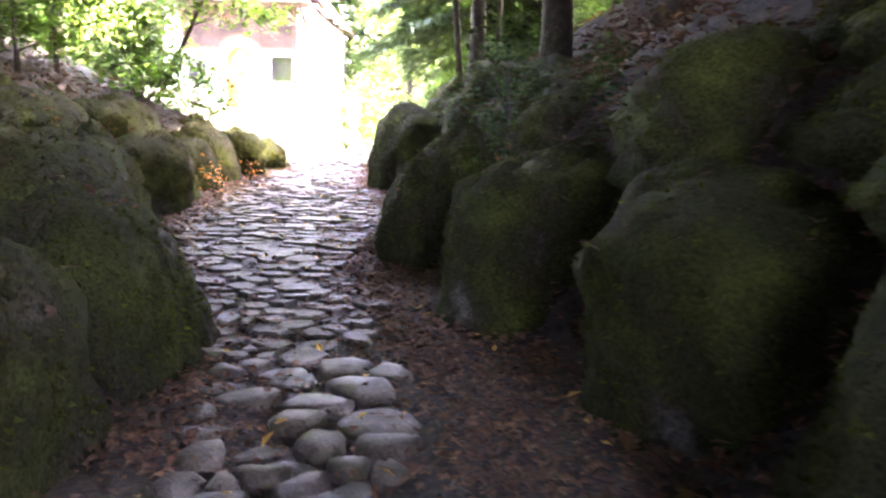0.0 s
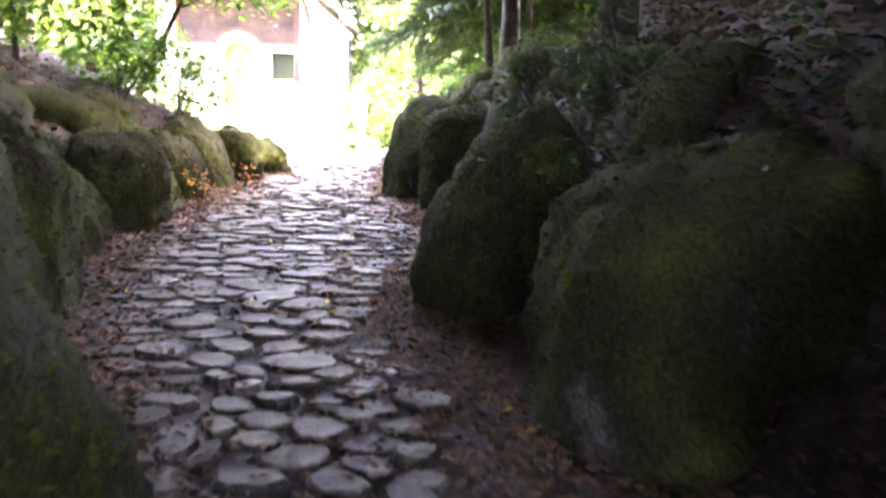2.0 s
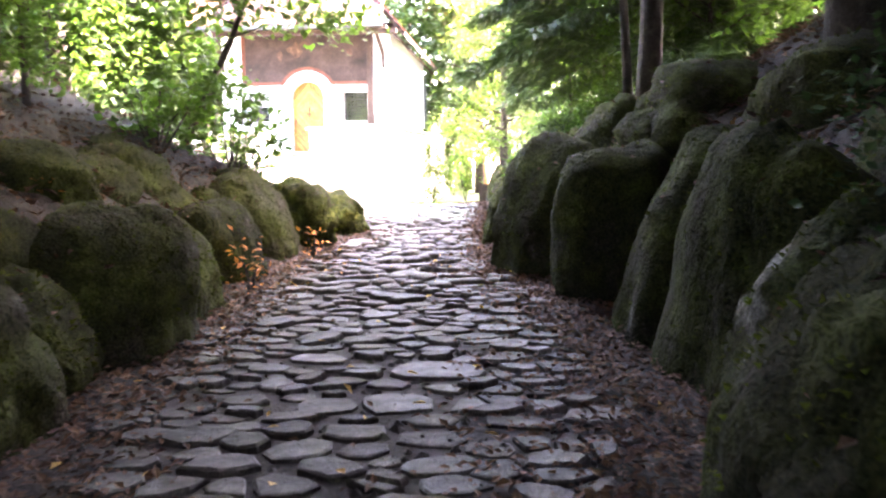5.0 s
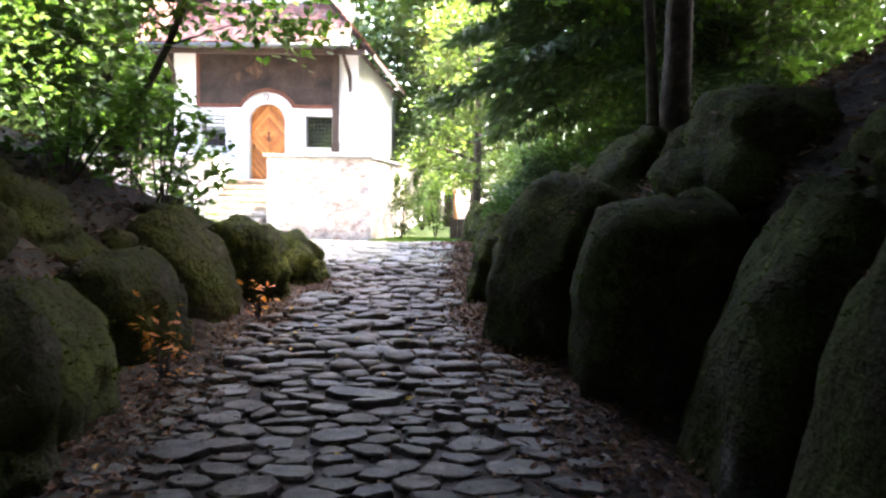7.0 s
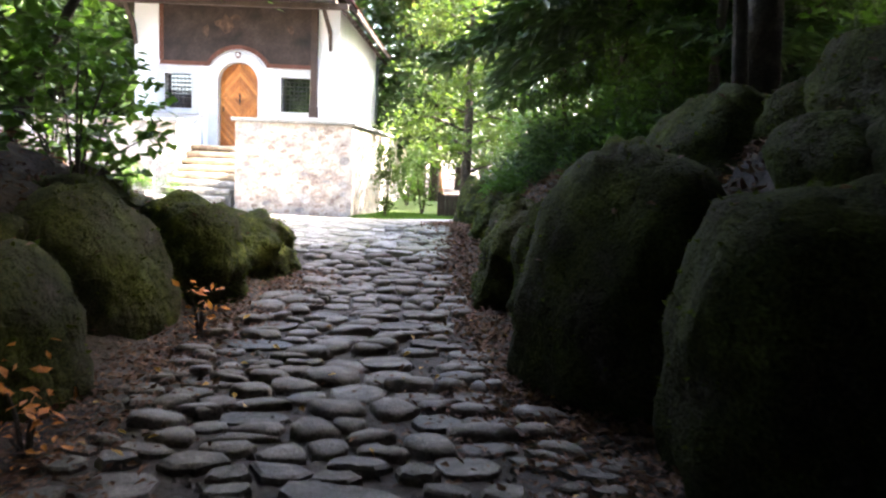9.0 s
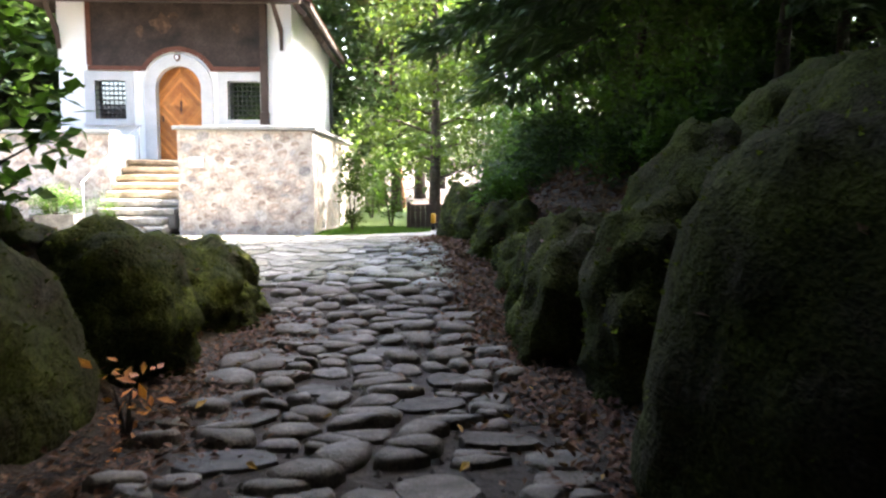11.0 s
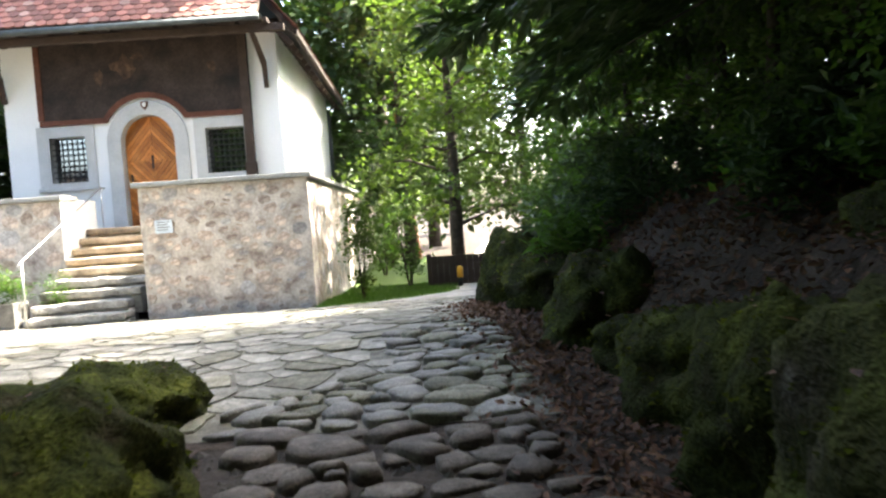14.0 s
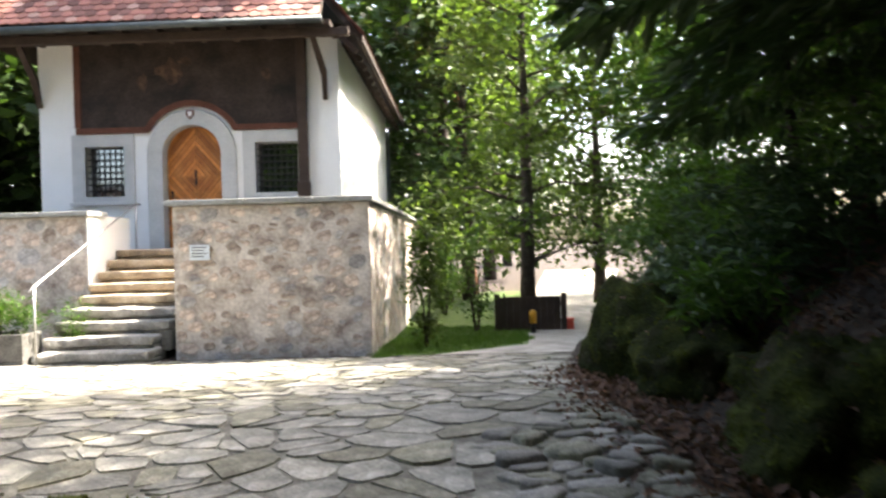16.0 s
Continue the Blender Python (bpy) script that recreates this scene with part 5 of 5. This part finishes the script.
for x, y, w_, h_, n_ in ((-3.42, 11.98, 0.13, 0.52, 15), (-3.47, 14.42, 0.09, 0.34, 10)):
    bush(x, y, 0.0, w_, w_, h_, n_, 0.085, "rust_leaf", int(y * 7), "withered orange fern between two mossy boulders", per=3, width=0.24, category="fern", name="fern", stems=5)
scatter("dry_fern", ember, 0.045, 0.3, "rust_leaf", 5, "withered orange leaves caught between boulders", "dry leaves")
blades = []
for k in range(16000):
    x, y = rng.uniform(-3.95, -1.3), 26.0 + 6.5 * rng.random() ** 1.3
    if x < road_left(y) + 0.1 * math.sin(y * 3.1) - (0.0 if y > 26.5 else 0.5):
        blades.append((x, y, land(x, y)))
scatter("grass", blades, 0.07, 0.08, "grass", 4, "bright green grass verge along the terrace wall", "grass", lift=0.0, tall=True)

chips_v, chips_f = [], []
for k in range(2600):
    y = rng.uniform(1.5, 18)
    x = rng.uniform(path_left(y), path_right(y) + 0.2)
    r = rng.uniform(0.012, 0.04)
    o, z = len(chips_v), land(x, y)
    a0 = rng.uniform(0, 6.28)
    for q in range(5):
        a = a0 + 1.2566 * q
        chips_v.append((x + r * rng.uniform(0.7, 1.3) * math.cos(a), y + r * rng.uniform(0.7, 1.3) * math.sin(a), z + 0.004))
    chips_v.append((x + rng.uniform(-0.2, 0.2) * r, y, z + 0.012 + r * rng.uniform(0.3, 0.7)))
    chips_f += [(o + q, o + (q + 1) % 5, o + 5) for q in range(5)]
tagged(mesh_object("pebbles", chips_v, chips_f, MAT["cobble"], path), kind="stuff")

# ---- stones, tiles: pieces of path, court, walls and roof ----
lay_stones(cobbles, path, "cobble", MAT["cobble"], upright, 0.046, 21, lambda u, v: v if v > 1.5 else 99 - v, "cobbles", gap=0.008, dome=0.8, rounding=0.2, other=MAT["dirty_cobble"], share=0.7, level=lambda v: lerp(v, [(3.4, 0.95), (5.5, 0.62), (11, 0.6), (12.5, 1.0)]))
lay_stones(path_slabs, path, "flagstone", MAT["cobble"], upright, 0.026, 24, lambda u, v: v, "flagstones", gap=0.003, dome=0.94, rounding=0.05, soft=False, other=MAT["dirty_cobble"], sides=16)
# tone between the path's dark cobbles and the paler flagstones
MAT["pale_cobble"] = material("pale_cobble", [(0.075, 0.068, 0.057), (0.14, 0.128, 0.11), (0.23, 0.213, 0.185)], 7.0, 0.6, 0.7, 70, vary=0.35, fine_mix=0.45)
lay_stones(corner, court, "cobble", MAT["pale_cobble"], upright, 0.042, 23, lambda u, v: v, "cobbles", gap=0.007, dome=0.84, rounding=0.1, sides=11, other=MAT["dirty_slab"], share=0.5)
lay_stones(flags, court, "flagstone", MAT["slab"], upright, 0.009, 22, lambda u, v: math.hypot((u + 3) * 0.7, v - 18), "flagstones", gap=0.004, dome=0.97, rounding=0.0, soft=False, sides=14, other=MAT["dirty_slab"], share=0.45)


def some(cells, seed):
    """The stones that show through the mortar."""
    rng = random.Random(seed)
    return [c for c in cells if rng.random() < 0.8]


def on_front(y):
    return lambda u, v: Matrix.Translation((u, y, v)) @ Matrix.Rotation(radians(90), 4, "X")


def on_side(x):
    return lambda u, v: Matrix.Translation((x, u, v)) @ Matrix.Rotation(radians(90), 4, "Z") @ Matrix.Rotation(radians(90), 4, "X")


lay_stones(some(packed(-6.6, -4.0, -0.1, 1.98, 0.21, 0.115, 31, drop=0.35, jitter=0.55), 31), wall_front, "stone", MAT["wallstone"], on_front(26.5), 0.014, 32, lambda u, v: -u, "stones", gap=0.024, dome=0.82, soft=False, other=MAT["grey_stone"])
lay_stones(some(packed(26.98, 45.9, -0.1, 1.98, 0.3, 0.2, 33, drop=0.3, jitter=0.5), 33), wall_side, "stone", MAT["wallstone"], on_side(-3.975), 0.012, 34, lambda u, v: u, "stones", gap=0.02, dome=0.8, soft=False, other=MAT["grey_stone"])
lay_stones(some(packed(-15.4, -8.42, -0.1, 1.94, 0.28, 0.18, 35, drop=0.35, jitter=0.5), 35), wall_left, "stone", MAT["wallstone"], on_front(27.8), 0.012, 36, lambda u, v: -u, "stones", gap=0.024, dome=0.82, soft=False, other=MAT["grey_stone"])

# plain tiles with rounded tails on the front slope
tile_outline = [(-0.096, 0.3), (-0.096, 0.06), (-0.066, 0.018), (0, 0), (0.066, 0.018), (0.096, 0.06), (0.096, 0.3)]
tv = [(x, y, 0.024) for x, y in tile_outline] + [(x, y, 0.0) for x, y in tile_outline]
tf = [tuple(range(7))[::-1], tuple(range(7, 14))] + [(k, (k + 1) % 7, 7 + (k + 1) % 7, 7 + k) for k in range(7)]
tile_meshes = []
for k, cs in enumerate(([(0.1, 0.045, 0.036), (0.17, 0.085, 0.07)], [(0.19, 0.08, 0.06), (0.28, 0.13, 0.1)], [(0.22, 0.125, 0.1), (0.3, 0.19, 0.155)])):
    me = bpy.data.meshes.new("tile")
    me.from_pydata(tv, [], tf)
    me.materials.append(material("tile_" + "abc"[k], cs, 9, 0.9, 0.5, 40, vary=0.25))
    tile_meshes.append(me)
up_slope = Vector((0, FRONT - 29.4, 1.32)).normalized()
tilt = math.degrees(math.atan2(1.32, FRONT - 29.4))
rows_, count, rest_v, rest_f = 10, 0, [], []
for r in range(rows_):
    for c in range(31):
        x = -11.1 + 0.198 * c + (0.099 if r % 2 else 0)
        if x > -5.12:
            continue
        q = Vector((x, 29.36, 5.31)) + up_slope * (0.165 * r)
        m = Matrix.Translation(q) @ Matrix.Rotation(radians(tilt - 5), 4, "X")
        if count < 280 and x > -10.6:
            ob = new("tile", tile_meshes[random.choice((0, 0, 1, 1, 1, 2))])
            ob.parent = roof
            ob.matrix_basis = m @ pose(0, 0, 0.02, random.uniform(-1, 1), random.uniform(-1, 1), random.uniform(-1.5, 1.5))
            count += 1
        else:
            o = len(rest_v)
            rest_v += [m @ Vector((v[0], v[1], v[2] + 0.02)) for v in tv]
            rest_f += [tuple(o + k for k in f) for f in tf]
for sgn in (1, -1):
    for r in range(20):
        for c in range(32):
            f = r / 20
            m = Matrix.Translation((-7.71 + sgn * (3.33 - 3.29 * f), 29.98 + 0.325 * c + (0.16 if r % 2 else 0), 5.13 + 3.92 * f)) @ Matrix.Rotation(radians(90 * sgn), 4, "Z") @ Matrix.Rotation(radians(47), 4, "X") @ Matrix.Diagonal((1.55, 1.35, 1, 1))
            o = len(rest_v)
            rest_v += [m @ Vector((v[0], v[1], v[2] + 0.02)) for v in tv]
            rest_f += [tuple(o + k for k in f_) for f_ in tf]
tagged(mesh_object("tiles", rest_v, rest_f, MAT["tile"], roof), kind="stuff")
